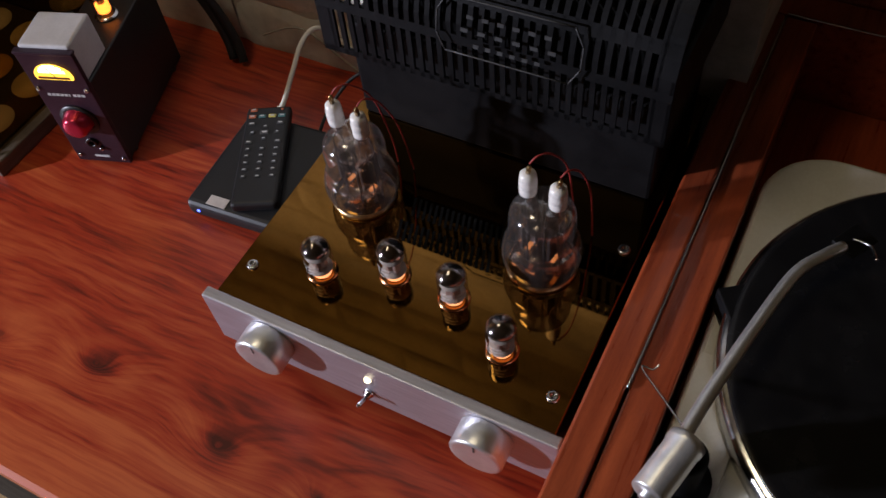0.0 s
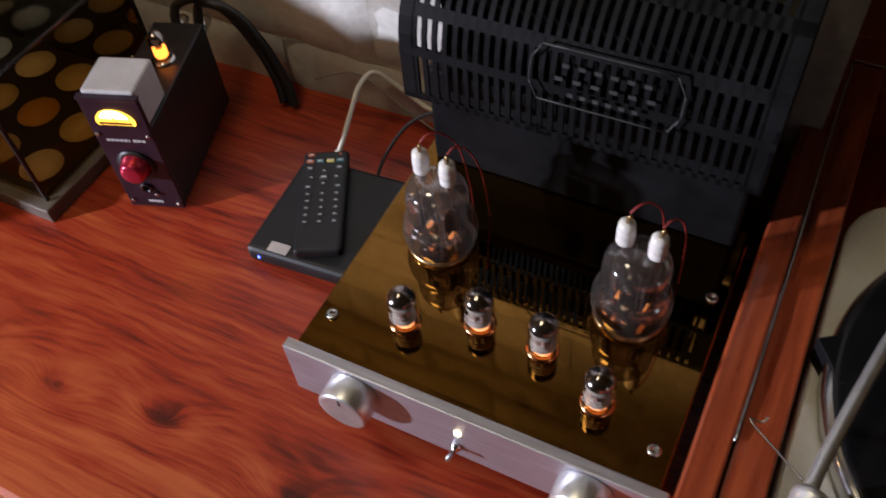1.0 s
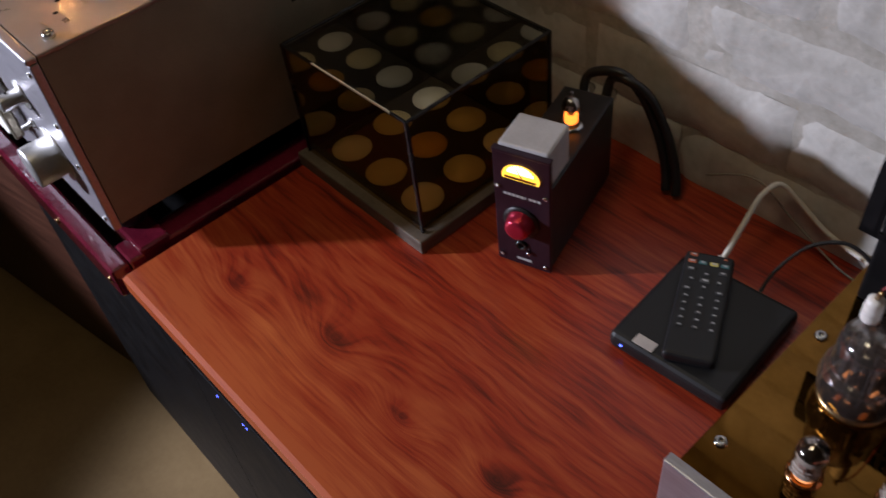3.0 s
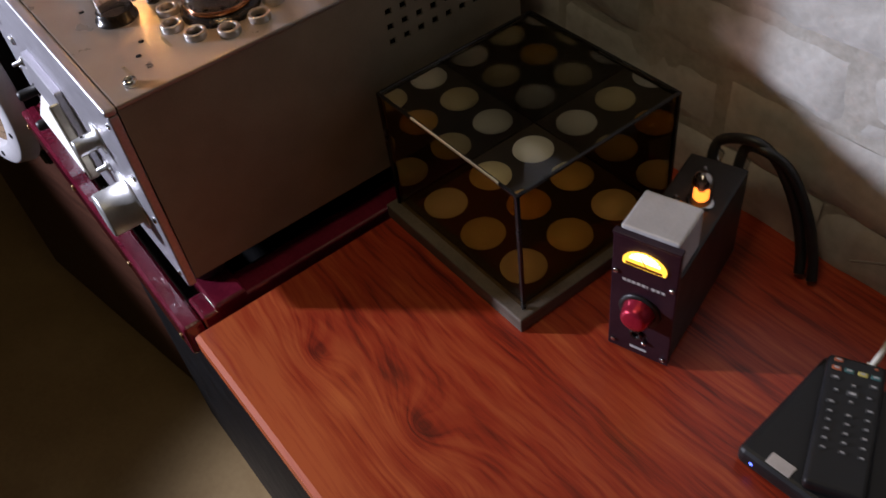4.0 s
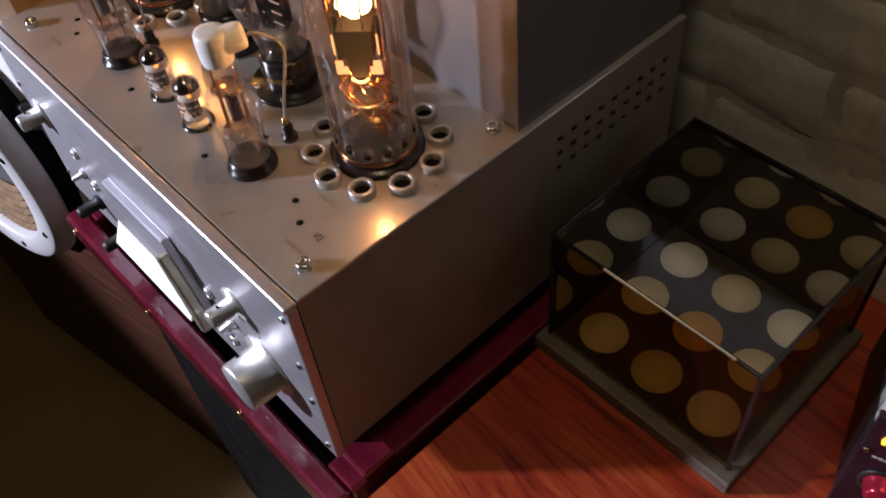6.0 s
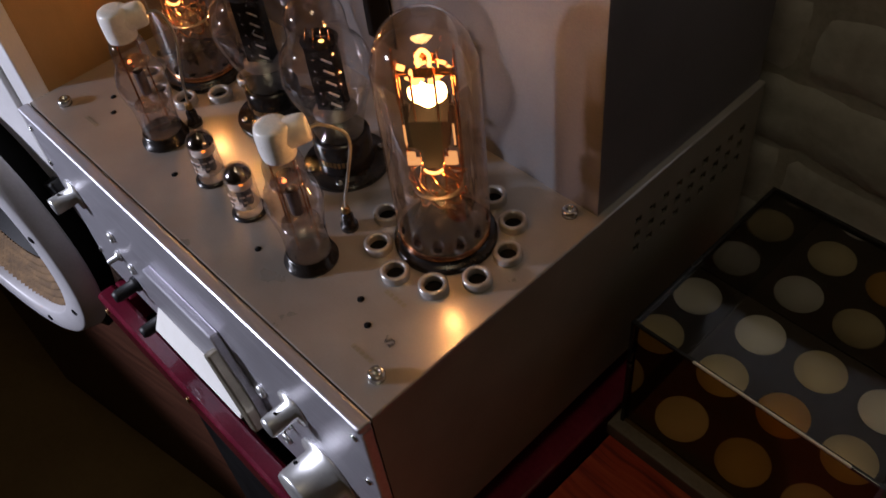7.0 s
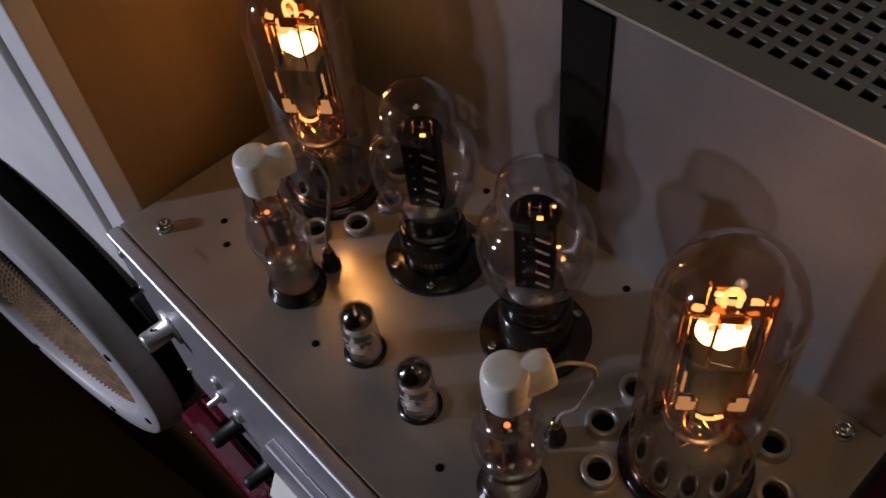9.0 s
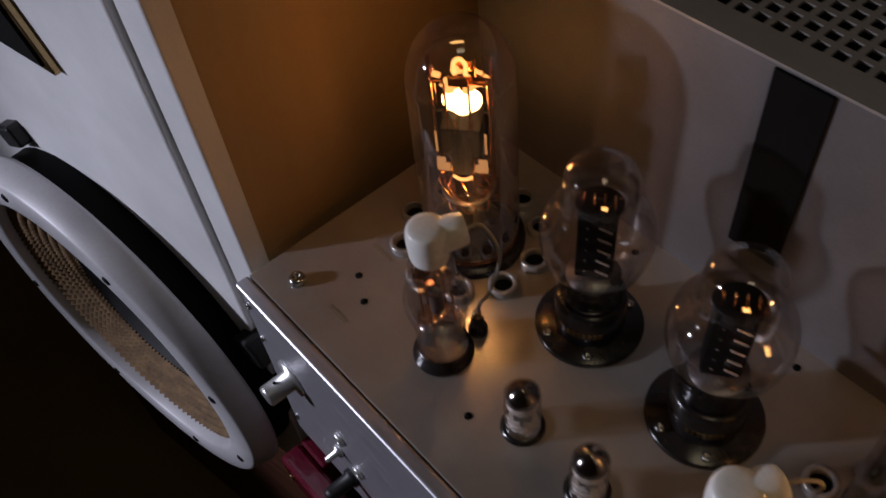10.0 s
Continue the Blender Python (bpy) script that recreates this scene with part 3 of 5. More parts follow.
def twin_cap_tube(parent, m):
    """A fat glass tube with two ceramic-capped pins on top."""
    tube = part("power_tube", lathe(arc_profile([(0.0235, 0.0), (0.0262, 0.005), (0.0284, 0.013), (0.0286, 0.022), (0.0264, 0.031), (0.0240, 0.036), (0.0233, 0.044), (0.0234, 0.054), (0.0214, 0.063), (0.0130, 0.070), (0.003, 0.0715), (0, 0.0716)], 4), 44), M_GLASSPINK, parent, "fat clear glass power tube with two ceramic caps", m)
    for sx in (-0.0115, 0.0115):
        cap = part("ceramic_cap", lathe([(0, 0.0), (0.0042, 0.0), (0.0060, 0.002), (0.0063, 0.006), (0.0054, 0.0075), (0.0063, 0.009), (0.0063, 0.013), (0.0054, 0.0145), (0.0060, 0.016), (0.0055, 0.020), (0.0030, 0.0215), (0, 0.0215)], 20), M_CERAMIC, tube, "white ribbed ceramic cap", pose(sx, 0, 0.073))
        part("brass_tip", shifted(lathe([(0, 0), (0.0017, 0), (0.0019, 0.006), (0.0013, 0.010), (0, 0.0105)], 10), 0, 0, 0.021, 12, 14), M_BRASS, cap, "worn brass terminal")
        part("pin", lathe([(0.0026, -0.008), (0.0026, 0.001)], 12), M_STEEL, cap)
        part("anode", shifted(join(box(-0.0012, 0.0012, -0.010, 0.010, 0.022, 0.047, 0.0006), box(-0.006, 0.006, -0.0006, 0.0006, 0.022, 0.047, 0.0003)), sx * 0.95), M_ANODE, tube)
    part("plate_mica", join(lathe([(0, 0.0515), (0.0150, 0.0515), (0.0150, 0.0520), (0, 0.0520)], 30), lathe([(0, 0.0175), (0.0205, 0.0175), (0.0205, 0.0182), (0, 0.0182)], 30)), M_CLEARMICA, tube)
    part("support_rods", join(*[shifted(lathe([(0.0006, 0.004), (0.0006, 0.062)], 6), 0.016 * math.cos(a), 0.012 * math.sin(a)) for a in (0.4, 1.2, 2.0, 2.8, 3.6, 4.4, 5.2, 6.0)]), M_ANODE, tube)
    part("glass_stem", lathe(arc_profile([(0.019, 0.001), (0.018, 0.006), (0.012, 0.010), (0.008, 0.011), (0, 0.011)], 3), 24), M_GLASS, tube)
    part("heater", join(box(-0.012, -0.009, -0.0035, 0.0035, 0.0135, 0.0150), box(0.009, 0.012, -0.0035, 0.0035, 0.0135, 0.0150)), M_DIMHEAT, tube, "dull orange heater")
    part("seat_ring", lathe([(0.0235, -0.0005), (0.0262, -0.0005), (0.0262, 0.0025), (0.0240, 0.0035)], 40), M_BRASS, tube)
    part("lead_wire", cord([(-0.0110, 0.001, 0.102), (-0.007, 0.005, 0.108), (-0.002, 0.014, 0.104), (0.002, 0.028, 0.080), (0.003, 0.038, 0.030), (0.003, 0.040, 0.002)], 0.0007, 6), M_REDWIRE, tube, "thin red lead")
    part("lead_wire", cord([(0.0120, 0.001, 0.102), (0.015, 0.006, 0.106), (0.019, 0.016, 0.096), (0.020, 0.030, 0.060), (0.019, 0.040, 0.002)], 0.0007, 6), M_REDWIRE, tube, "thin red lead")
    return tube


twin_cap_tube(amp, pose(0.150, 0.784, AZ, 0, 0, -8))
twin_cap_tube(amp, pose(0.303, 0.779, AZ, 0, 0, -8))

# ---- media box, remote control, cables ----
tv = thing("media_box", "flat black media box with a pale label on the red table", "media box", pose(0.006, 0.827, 0.0, 0, 0, 4))
part("case", box(-0.058, 0.058, -0.062, 0.062, 0.0015, 0.0205, 0.006, 3), M_PLASTIC, tv)
part("label_sticker", box(-0.036, -0.016, -0.058, -0.047, 0.0205, 0.0211, 0.0002), M_PRINT, tv, "pale silver label")
part("indicator_lamp", lathe([(0, 0), (0.0014, 0), (0.0010, 0.0008), (0, 0.001)], 10), M_BLUE, tv, "blue indicator lamp", pose(-0.044, -0.0622, 0.012, 90))
for fx in (-0.045, 0.045):
    for fy in (-0.048, 0.048):
        part("foot", lathe([(0, 0), (0.005, 0), (0.005, 0.003), (0, 0.003)], 12), M_RUBBER, tv, "", pose(fx, fy, 0))

rc = thing("remote_control", "slim black remote control lying on the media box", "remote", pose(-0.004, 0.832, 0.0212, 0, 0, 27))
part("case", box(-0.022, 0.022, -0.062, 0.062, 0, 0.0115, 0.004, 3), M_PLASTIC, rc)
KEY_PAINT = {"warm": surf("orange_key", (0.40, 0.10, 0.04), (0.55, 0.16, 0.07), 0.6, bump=0), "yellow": surf("yellow_key", (0.60, 0.50, 0.10), (0.72, 0.62, 0.18), 0.6, bump=0), "teal": surf("teal_key", (0.05, 0.13, 0.13), (0.08, 0.20, 0.20), 0.6, bump=0)}


def key(x, y, mat, w=0.0034, d=0.0018, mark=True):
    k = part("key", shifted(box(-w, w, -d, d, 0, 0.0014, 0.0006), x, y, 0.0114), mat, rc)
    if mark:
        part("key_mark", shifted(box(-w * 0.55, w * 0.55, -d * 0.35, d * 0.35, 0, 0.0002), x, y, 0.0129), M_KEYMARK, k)


key(-0.014, 0.056, KEY_PAINT["warm"])
key(0.014, 0.056, KEY_PAINT["warm"], 0.0014, 0.0010, False)
for x, c in ((-0.0145, "warm"), (-0.005, "teal"), (0.005, "yellow"), (0.0145, "teal")):
    key(x, 0.0475, KEY_PAINT[c], 0.0036, 0.002)
for x in (-0.014, 0.014):
    key(x, 0.038, M_RUBBER)
    key(x, 0.014, M_RUBBER)
for x, y in ((0, 0.034), (0, 0.018), (-0.012, 0.026), (0.012, 0.026)):
    key(x, y, M_RUBBER, 0.0022, 0.0014)
key(0, 0.026, M_RUBBER, 0.0042, 0.0026)
for r in range(5):
    for c in (-0.0135, 0, 0.0135):
        key(c, 0.005 - r * 0.0085, M_RUBBER, 0.0026, 0.0014)

wc = thing("white_cable", "white cable rising from the media box to the wall", "cable")
part("cord", cord([(-0.022, 0.884, 0.026), (-0.023, 0.900, 0.032), (-0.026, 0.925, 0.046), (-0.028, 0.952, 0.062), (-0.022, 0.972, 0.066), (-0.004, 0.980, 0.050), (0.030, 0.982, 0.028), (0.075, 0.980, 0.020), (0.088, 0.977, 0.018)], 0.0026, 8), M_WHITECABLE, wc)
part("plug", shifted(box(-0.0045, 0.0045, -0.009, 0.009, -0.003, 0.003, 0.0012), -0.022, 0.885, 0.0255, 12, 0, 4), M_WHITECABLE, wc)
bc = thing("black_cable", "thin black cable looping behind the media box", "cable")
part("cord", cord([(0.020, 0.888, 0.012), (0.018, 0.915, 0.022), (0.030, 0.945, 0.040), (0.055, 0.962, 0.048), (0.080, 0.965, 0.035), (0.086, 0.958, 0.006), (0.080, 0.93, 0.003)], 0.0018, 8), M_BLACKCABLE, bc)
thin = thing("thin_wire", "thin grey wire lying along the wall foot", "cable")
part("cord", cord([(-0.10, 0.975, 0.030), (-0.05, 0.980, 0.050), (0.0, 0.978, 0.024), (0.05, 0.974, 0.003), (0.082, 0.968, 0.003)], 0.0011, 6), M_GREYWIRE, thin)

# ---- small preamplifier with lit meter ----
PY = 18.0
pre = thing("tube_preamplifier", "tall narrow dark preamplifier with lit yellow meter and red knob", "preamplifier", pose(-0.168, 0.7815, 0, 0, 0, PY))
part("case", box(-0.0265, 0.0265, 0.003, 0.152, 0.004, 0.106, 0.0015), M_GREYBODY, pre, "dark grey metal case")
panel = part("front_panel", box(-0.028, 0.028, -0.002, 0.003, 0.003, 0.142, 0.0008), M_PURPLE, pre, "dark purple anodised front panel")
part("meter_housing", box(-0.0245, 0.0245, 0.003, 0.048, 0.106, 0.148, 0.002), M_SILVERBOX, pre, "matt silver meter housing")
part("panel_lip", box(-0.0285, 0.0285, -0.003, 0.004, 0.1415, 0.1445, 0.0007), M_PURPLE, pre)
meter = part("meter", prism([(0.0185 * math.cos(math.pi * k / 16), 0.014 * math.sin(math.pi * k / 16) - 0.004) for k in range(17)] + [(-0.0175, -0.0075), (0.0175, -0.0075)], -0.0034, -0.0022, "y"), M_METER, pre, "glowing yellow half-moon meter", pose(0, 0, 0.1215))
part("scale_band", prism([(0.013 * math.cos(math.pi * k / 12), 0.0095 * math.sin(math.pi * k / 12) + 0.0005) for k in range(13)], -0.0037, -0.0034, "y"), M_METERHOT, meter)
for k in range(9):
    a = math.radians(30 + 15 * k)
    part("scale_mark", shifted(box(-0.0003, 0.0003, -0.0041, -0.0037, 0.0, 0.0022), 0.012 * math.cos(a), 0, 0.0085 * math.sin(a), 0, 90 - math.degrees(a)), M_INK, meter)
part("needle", shifted(box(-0.0004, 0.0004, -0.0043, -0.0038, 0.0, 0.012), 0.002, 0, -0.004, 0, -28), M_INK, meter)
part("scale_foot", box(-0.0155, 0.0155, -0.0042, -0.0036, -0.0062, -0.0036), M_BRASS, meter)
part("knob", lathe(arc_profile([(0, 0.0), (0.0135, 0.0), (0.0140, 0.002), (0.0125, 0.010), (0.0105, 0.014), (0.006, 0.0155), (0, 0.0158)], 4), 36), M_REDKNOB, pre, "glossy magenta-red knob", pose(-0.001, -0.002, 0.062, 90))
part("knob_ring", lathe([(0.0145, 0), (0.0185, 0), (0.0185, 0.0012), (0.0145, 0.0016)], 36), M_GREYBODY, pre, "", pose(-0.001, -0.0022, 0.062, 90))
for k in range(9):
    w = 0.0017 if k != 5 else 0.0006
    part("lettering_bar", box(-0.018 + k * 0.0042, -0.018 + k * 0.0042 + w * 1.8, -0.0024, -0.0018, 0.0925, 0.0952), M_KEYMARK, pre)
for x, z in ((-0.024, 0.101), (0.024, 0.101), (-0.023, 0.012), (0.023, 0.010)):
    screw(pre, 0, 0, 0, 0.0022, M_STEEL, pose(x, -0.002, z, 90))
part("headphone_socket", lathe([(0.0028, 0), (0.0062, 0), (0.0062, 0.002), (0.0045, 0.003), (0.0028, 0.002), (0.0028, 0.0)], 24), M_BAKE, pre, "", pose(-0.002, -0.002, 0.031, 90))
part("toggle", lathe([(0, 0), (0.0022, 0), (0.0022, 0.003), (0, 0.004)], 14), M_STEEL, pre, "", pose(0.006, -0.002, 0.024, 90))
part("name_bar", box(-0.007, 0.008, -0.0026, -0.0018, 0.0105, 0.0130), M_KEYMARK, pre)
for fx in (-0.02, 0.02):
    for fy in (0.02, 0.135):
        part("foot", lathe([(0, 0), (0.005, 0), (0.005, 0.005), (0, 0.005)], 12), M_RUBBER, pre, "", pose(fx, fy, 0))
for x, y, s in ((0.005, 0.096, 1.0), (-0.006, 0.066, 0.72)):
    pt = part("glowing_tube", lathe(arc_profile([(0.0088, 0.0), (0.0094, 0.003), (0.0092, 0.022), (0.0070, 0.029), (0.0025, 0.0325), (0.0020, 0.038), (0, 0.039)], 4), 24), M_GLASS, pre, "small glass tube glowing orange", pose(x, y, 0.106) @ Matrix.Diagonal((s, s, s, 1)))
    part("heater", lathe([(0.0052, 0.004), (0.0066, 0.006), (0.0066, 0.0135), (0.0045, 0.015)], 18), M_HEATER, pt, "orange glowing heater")
    part("getter_cap", lathe(arc_profile([(0.0086, 0.0215), (0.0066, 0.0282), (0.0022, 0.0318), (0, 0.032)], 3), 20), M_GETTER, pt)
    part("anode", box(-0.003, 0.003, -0.002, 0.002, 0.012, 0.022, 0.0006), M_ANODE, pt)
    part("seat_ring", lathe([(0.0088, 0), (0.012, 0), (0.012, 0.0015), (0.0095, 0.0025)], 24), M_STEEL, pt)
for k, (dx, z) in enumerate(((-0.012, 0.085), (0.012, 0.085))):
    part("rear_socket", lathe([(0, 0), (0.0055, 0), (0.0055, 0.012), (0, 0.012)], 16), M_STEEL, pre, "", pose(dx, 0.152, z, -90))
rear = pose(-0.168, 0.7815, 0, 0, 0, PY)
for k, dx in enumerate((-0.012, 0.012)):
    ic = thing("signal_cable", "thick black signal cable arching from the preamplifier to the table", "cable", group="signal cables")
    p0, p1 = rear @ Vector((dx, 0.165, 0.085)), rear @ Vector((dx + 0.002, 0.176, 0.108))
    part("cord", cord([p0, p1, (-0.200 + 0.009 * k, 0.953, 0.120 - 0.004 * k), (-0.177 + 0.011 * k, 0.960, 0.102), (-0.154 + 0.012 * k, 0.962, 0.064), (-0.139 + 0.013 * k, 0.960, 0.026), (-0.131 + 0.013 * k, 0.953, 0.0055)], 0.0050, 10), M_BLACKCABLE, ic)
    part("plug", shifted(lathe([(0, -0.004), (0.0066, -0.004), (0.0066, 0.014), (0.0054, 0.022), (0, 0.022)], 16), 0, 0, 0), M_STEEL, ic, "steel plug barrel", rear @ pose(dx, 0.165, 0.085, -90))

# ---- smoked-glass box with nine discs ----
gbx = thing("glass_display_box", "smoked glass display box with round paper discs inside", "display box")
X0, X1, Y0, Y1, ZT = -0.458, -0.264, 0.734, 0.922, 0.157
part("base", box(X0 - 0.008, X1 + 0.010, Y0 - 0.012, Y1 + 0.008, 0.0, 0.017, 0.0015), M_BASEWOOD, gbx, "weathered grey-brown wooden base")
part("lining", box(X0 + 0.004, X1 - 0.004, Y0 + 0.004, Y1 - 0.004, 0.017, 0.0195), M_MAT, gbx, "dark brown lining")
for i in range(3):
    for j in range(3):
        mt = M_DOTORANGE if (i, j) == (1, 1) else (M_DOTCREAM if (i + j) % 2 else M_DOTWHITE)
        part("disc", lathe([(0, 0), (0.0225, 0), (0.0225, 0.0006), (0, 0.0006)], 40), mt, gbx, "", pose(-0.421 + i * 0.0600, 0.767 + j * 0.0600, 0.0196))
pane = part("front_pane", box(X0, X1, Y0, Y0 + 0.003, 0.017, ZT - 0.003), M_BRONZE, gbx, "bronze-tinted pane")
pane.visible_shadow = False
pane = part("side_pane", box(X1 - 0.003, X1, Y0 + 0.003, Y1 - 0.003, 0.017, ZT - 0.003), M_BRONZE, gbx, "bronze-tinted pane")
pane.visible_shadow = False
pane = part("side_pane", box(X0, X0 + 0.003, Y0 + 0.003, Y1 - 0.003, 0.017, ZT - 0.003), M_MIRROR, gbx, "half-mirrored pane")
pane.visible_shadow = False
pane = part("back_pane", box(X0, X1, Y1 - 0.003, Y1, 0.017, ZT - 0.003), M_MIRROR, gbx, "half-mirrored pane")
pane.visible_shadow = False
pane = part("top_pane", box(X0, X1, Y0, Y1, ZT - 0.003, ZT), M_TOPGLASS, gbx, "clear top pane")
pane.visible_shadow = False
for x in (X0, X1):
    for y in (Y0, Y1):
        part("corner_strip", box(x - 0.0016, x + 0.0016, y - 0.0016, y + 0.0016, 0.017, ZT + 0.0005), M_BLACKEDGE, gbx)
for y in (Y0, Y1):
    part("edge_strip", box(X0 + 0.0016, X1 - 0.0016, y - 0.0014, y + 0.0014, ZT - 0.002, ZT + 0.0012, 0.0006), M_BLACKEDGE, gbx)
for x in (X0, X1):
    part("edge_strip", box(x - 0.0014, x + 0.0014, Y0 + 0.0016, Y1 - 0.0016, ZT - 0.002, ZT + 0.0012, 0.0006), M_BLACKEDGE, gbx)
# white bar stands in for the highlight on the pane's edge
part("edge_highlight", box(-0.405, -0.285, Y0 - 0.0022, Y0 - 0.0002, ZT + 0.0002, ZT + 0.0022, 0.0005), M_DOTWHITE, gbx, "white bar painted as the edge's highlight")

# ---- burgundy stand under the large amplifier ----
std = thing("amplifier_stand", "burgundy lacquered wooden stand with a glossy front rail", "stand")
part("front_rail", box(-0.968, -0.476, 0.483, 0.505, -0.040, 0.0, 0.004), M_BURG, std)
part("inner_rail", box(-0.968, -0.476, 0.520, 0.556, -0.040, 0.006, 0.003), M_BURG, std)
part("rear_rail", box(-0.968, -0.476, 0.900, 0.940, -0.040, 0.006, 0.003), M_BURG, std)
for x in (-0.968, -0.512):
    part("side_rail", box(x, x + 0.036, 0.505, 0.900, -0.040, 0.0, 0.003), M_BURG, std)
part("base_board", box(-0.930, -0.514, 0.557, 0.899, -0.030, -0.006, 0.001), M_BLACKM, std, "black base board")
part("cabinet_body", box(-0.962, -0.482, 0.512, 0.935, -0.74, -0.042, 0.003), M_BLACKM, std, "black cabinet body")
for x in (-0.953, -0.79, -0.62, -0.489):
    screw(std, 0, 0, 0, 0.004, M_BRASS, pose(x, 0.483, -0.018, 90))
# dark device below
dev = thing("equipment_rack", "black equipment rack with small blue lights under the red table", "rack")
part("case", box(-0.455, 0.30, 0.512, 0.90, -0.74, -0.125, 0.004), M_BLACKM, dev)
part("front_panel", box(-0.450, 0.295, 0.506, 0.512, -0.70, -0.14, 0.001), M_BLACKM, dev)
for x, z in ((-0.385, -0.155), (-0.333, -0.157), (-0.326, -0.157)):
    part("indicator_lamp", lathe([(0, 0), (0.0014, 0), (0.001, 0.001), (0, 0.001)], 8), M_BLUE, dev, "blue indicator lamp", pose(x, 0.506, z, 90))

# ---- large tube amplifier ----
BX0, BX1, BY0, BY1, BZ = -0.963, -0.494, 0.520, 0.940, 0.240
big = thing("large_tube_amplifier", "large tube amplifier with silver front, champagne top and glowing tubes", "amplifier")
part("top_panel", box(BX0, BX1, BY0, BY1, BZ - 0.004, BZ, 0.0012), M_CHAMP, big, "champagne painted steel top panel")
part("side_panel", box(BX0, BX0 + 0.003, BY0, BY1, 0.034, BZ - 0.004, 0), M_TAUPE, big)
part("rear_panel", box(BX0 + 0.003, BX1 - 0.003, BY1 - 0.003, BY1, 0.034, BZ - 0.004, 0), M_TAUPE, big)
part("bottom_panel", box(BX0 + 0.003, BX1 - 0.003, BY0 + 0.003, BY1 - 0.003, 0.034, 0.038, 0), M_BLACKM, big)
vent = plate_with_holes(0.772, 0.925, 0.166, 0.214, 0, 0.0025, 9, 3, 0.42, 0.42)
vent.transform(Matrix(((0, 0, 1, BX1 - 0.003), (1, 0, 0, 0), (0, 1, 0, 0), (0, 0, 0, 1))))
part("vented_side_panel", vent, M_TAUPE, big, "taupe side panel with square vent holes")
for y0, y1, z0, z1 in ((BY0, 0.772, 0.034, BZ - 0.004), (0.925, BY1, 0.034, BZ - 0.004), (0.772, 0.925, 0.034, 0.166), (0.772, 0.925, 0.214, BZ - 0.004)):
    part("side_panel", box(BX1 - 0.003, BX1 - 0.0005, y0, y1, z0, z1), M_TAUPE, big)
# black sheet added behind the vent holes as the shade inside
part("vent_shade_sheet", box(BX1 - 0.012, BX1 - 0.010, 0.75, 0.935, 0.06, 0.23), M_INNER, big)
front = part("faceplate", box(BX0 - 0.001, BX1 + 0.001, 0.510, 0.519, 0.030, BZ - 0.006, 0.0015), M_ALU, big, "brushed aluminium faceplate")
part("front_trim", box(BX0 - 0.001, BX1 + 0.001, 0.5085, 0.5195, BZ - 0.006, BZ + 0.0005, 0.0022, 3), M_ALU, big, "bright polished front trim")
for fx in (-0.93, -0.53):
    for fy in (0.54, 0.915):
        part("foot", lathe([(0, 0), (0.018, 0), (0.020, 0.004), (0.020, 0.026), (0, 0.026)], 24), M_PLASTIC, big, "", pose(fx, fy, 0.008))


def small_knob(x, z):
    k = part("small_knob", lathe([(0, 0), (0.016, 0), (0.016, 0.002), (0.0085, 0.003), (0.0085, 0.022), (0.0075, 0.024), (0, 0.024)], 28), M_ALUKNOB, big, "small turned aluminium knob", pose(x, 0.510, z, 90))
    part("set_screw", lathe([(0, 0), (0.0012, 0), (0.0012, 0.001), (0, 0.001)], 8), M_INNER, k, "", pose(0, 0.0085, 0.014, -90))


small_knob(-0.926, 0.158)
small_knob(-0.588, 0.160)
kn = part("large_knob", lathe([(0, 0), (0.031, 0), (0.031, 0.002), (0.0225, 0.003), (0.0225, 0.030), (0.0215, 0.032), (0, 0.0315)], 44), M_ALUKNOB, big, "large turned aluminium knob", pose(-0.566, 0.510, 0.096, 90))
part("set_screw", lathe([(0, 0), (0.0018, 0), (0.0018, 0.001), (0, 0.001)], 8), M_INNER, kn, "", pose(-0.012, 0.019, 0.018, -90))
part("toggle", lathe([(0, 0), (0.006, 0), (0.006, 0.003), (0.003, 0.004), (0.0026, 0.013), (0, 0.014)], 18), M_ALUKNOB, big, "", pose(-0.882, 0.510, 0.105, 90))
part("toggle", lathe([(0, 0), (0.006, 0), (0.006, 0.003), (0.003, 0.004), (0.0026, 0.013), (0, 0.014)], 18), M_ALUKNOB, big, "", pose(-0.612, 0.510, 0.112, 90))
# raised escutcheon; white lower face and warm leg carry lamp light as colour
plate = part("escutcheon", prism([(-0.818, 0.104), (-0.788, 0.164), (-0.684, 0.164), (-0.652, 0.110), (-0.646, 0.086), (-0.658, 0.084), (-0.668, 0.104)], 0.5015, 0.5098, "y", 0.0015), M_ALU, big, "raised silver escutcheon")
part("lit_face", prism([(0.5013, 0.1035), (0.4900, 0.0810), (0.5090, 0.0790), (0.5092, 0.1035)], -0.800, -0.664, "x", 0.001), M_DOTWHITE, plate, "sloping face coloured white for lamp light")
part("end_leg", prism([(-0.6825, 0.155), (-0.674, 0.160), (-0.645, 0.110), (-0.640, 0.086), (-0.650, 0.079), (-0.659, 0.098)], 0.491, 0.5013, "y", 0.002), M_BRASSY, plate, "curved end leg coloured for a warm reflection")
for x, z in ((-0.874, 0.070), (-0.838, 0.046)):
    part("cable_plug", lathe([(0, 0), (0.0085, 0), (0.0085, 0.004), (0.0065, 0.005), (0.0065, 0.022), (0.005, 0.026), (0, 0.026)], 18), M_PLASTIC, big, "black round plug", pose(x, 0.510, z, 90))
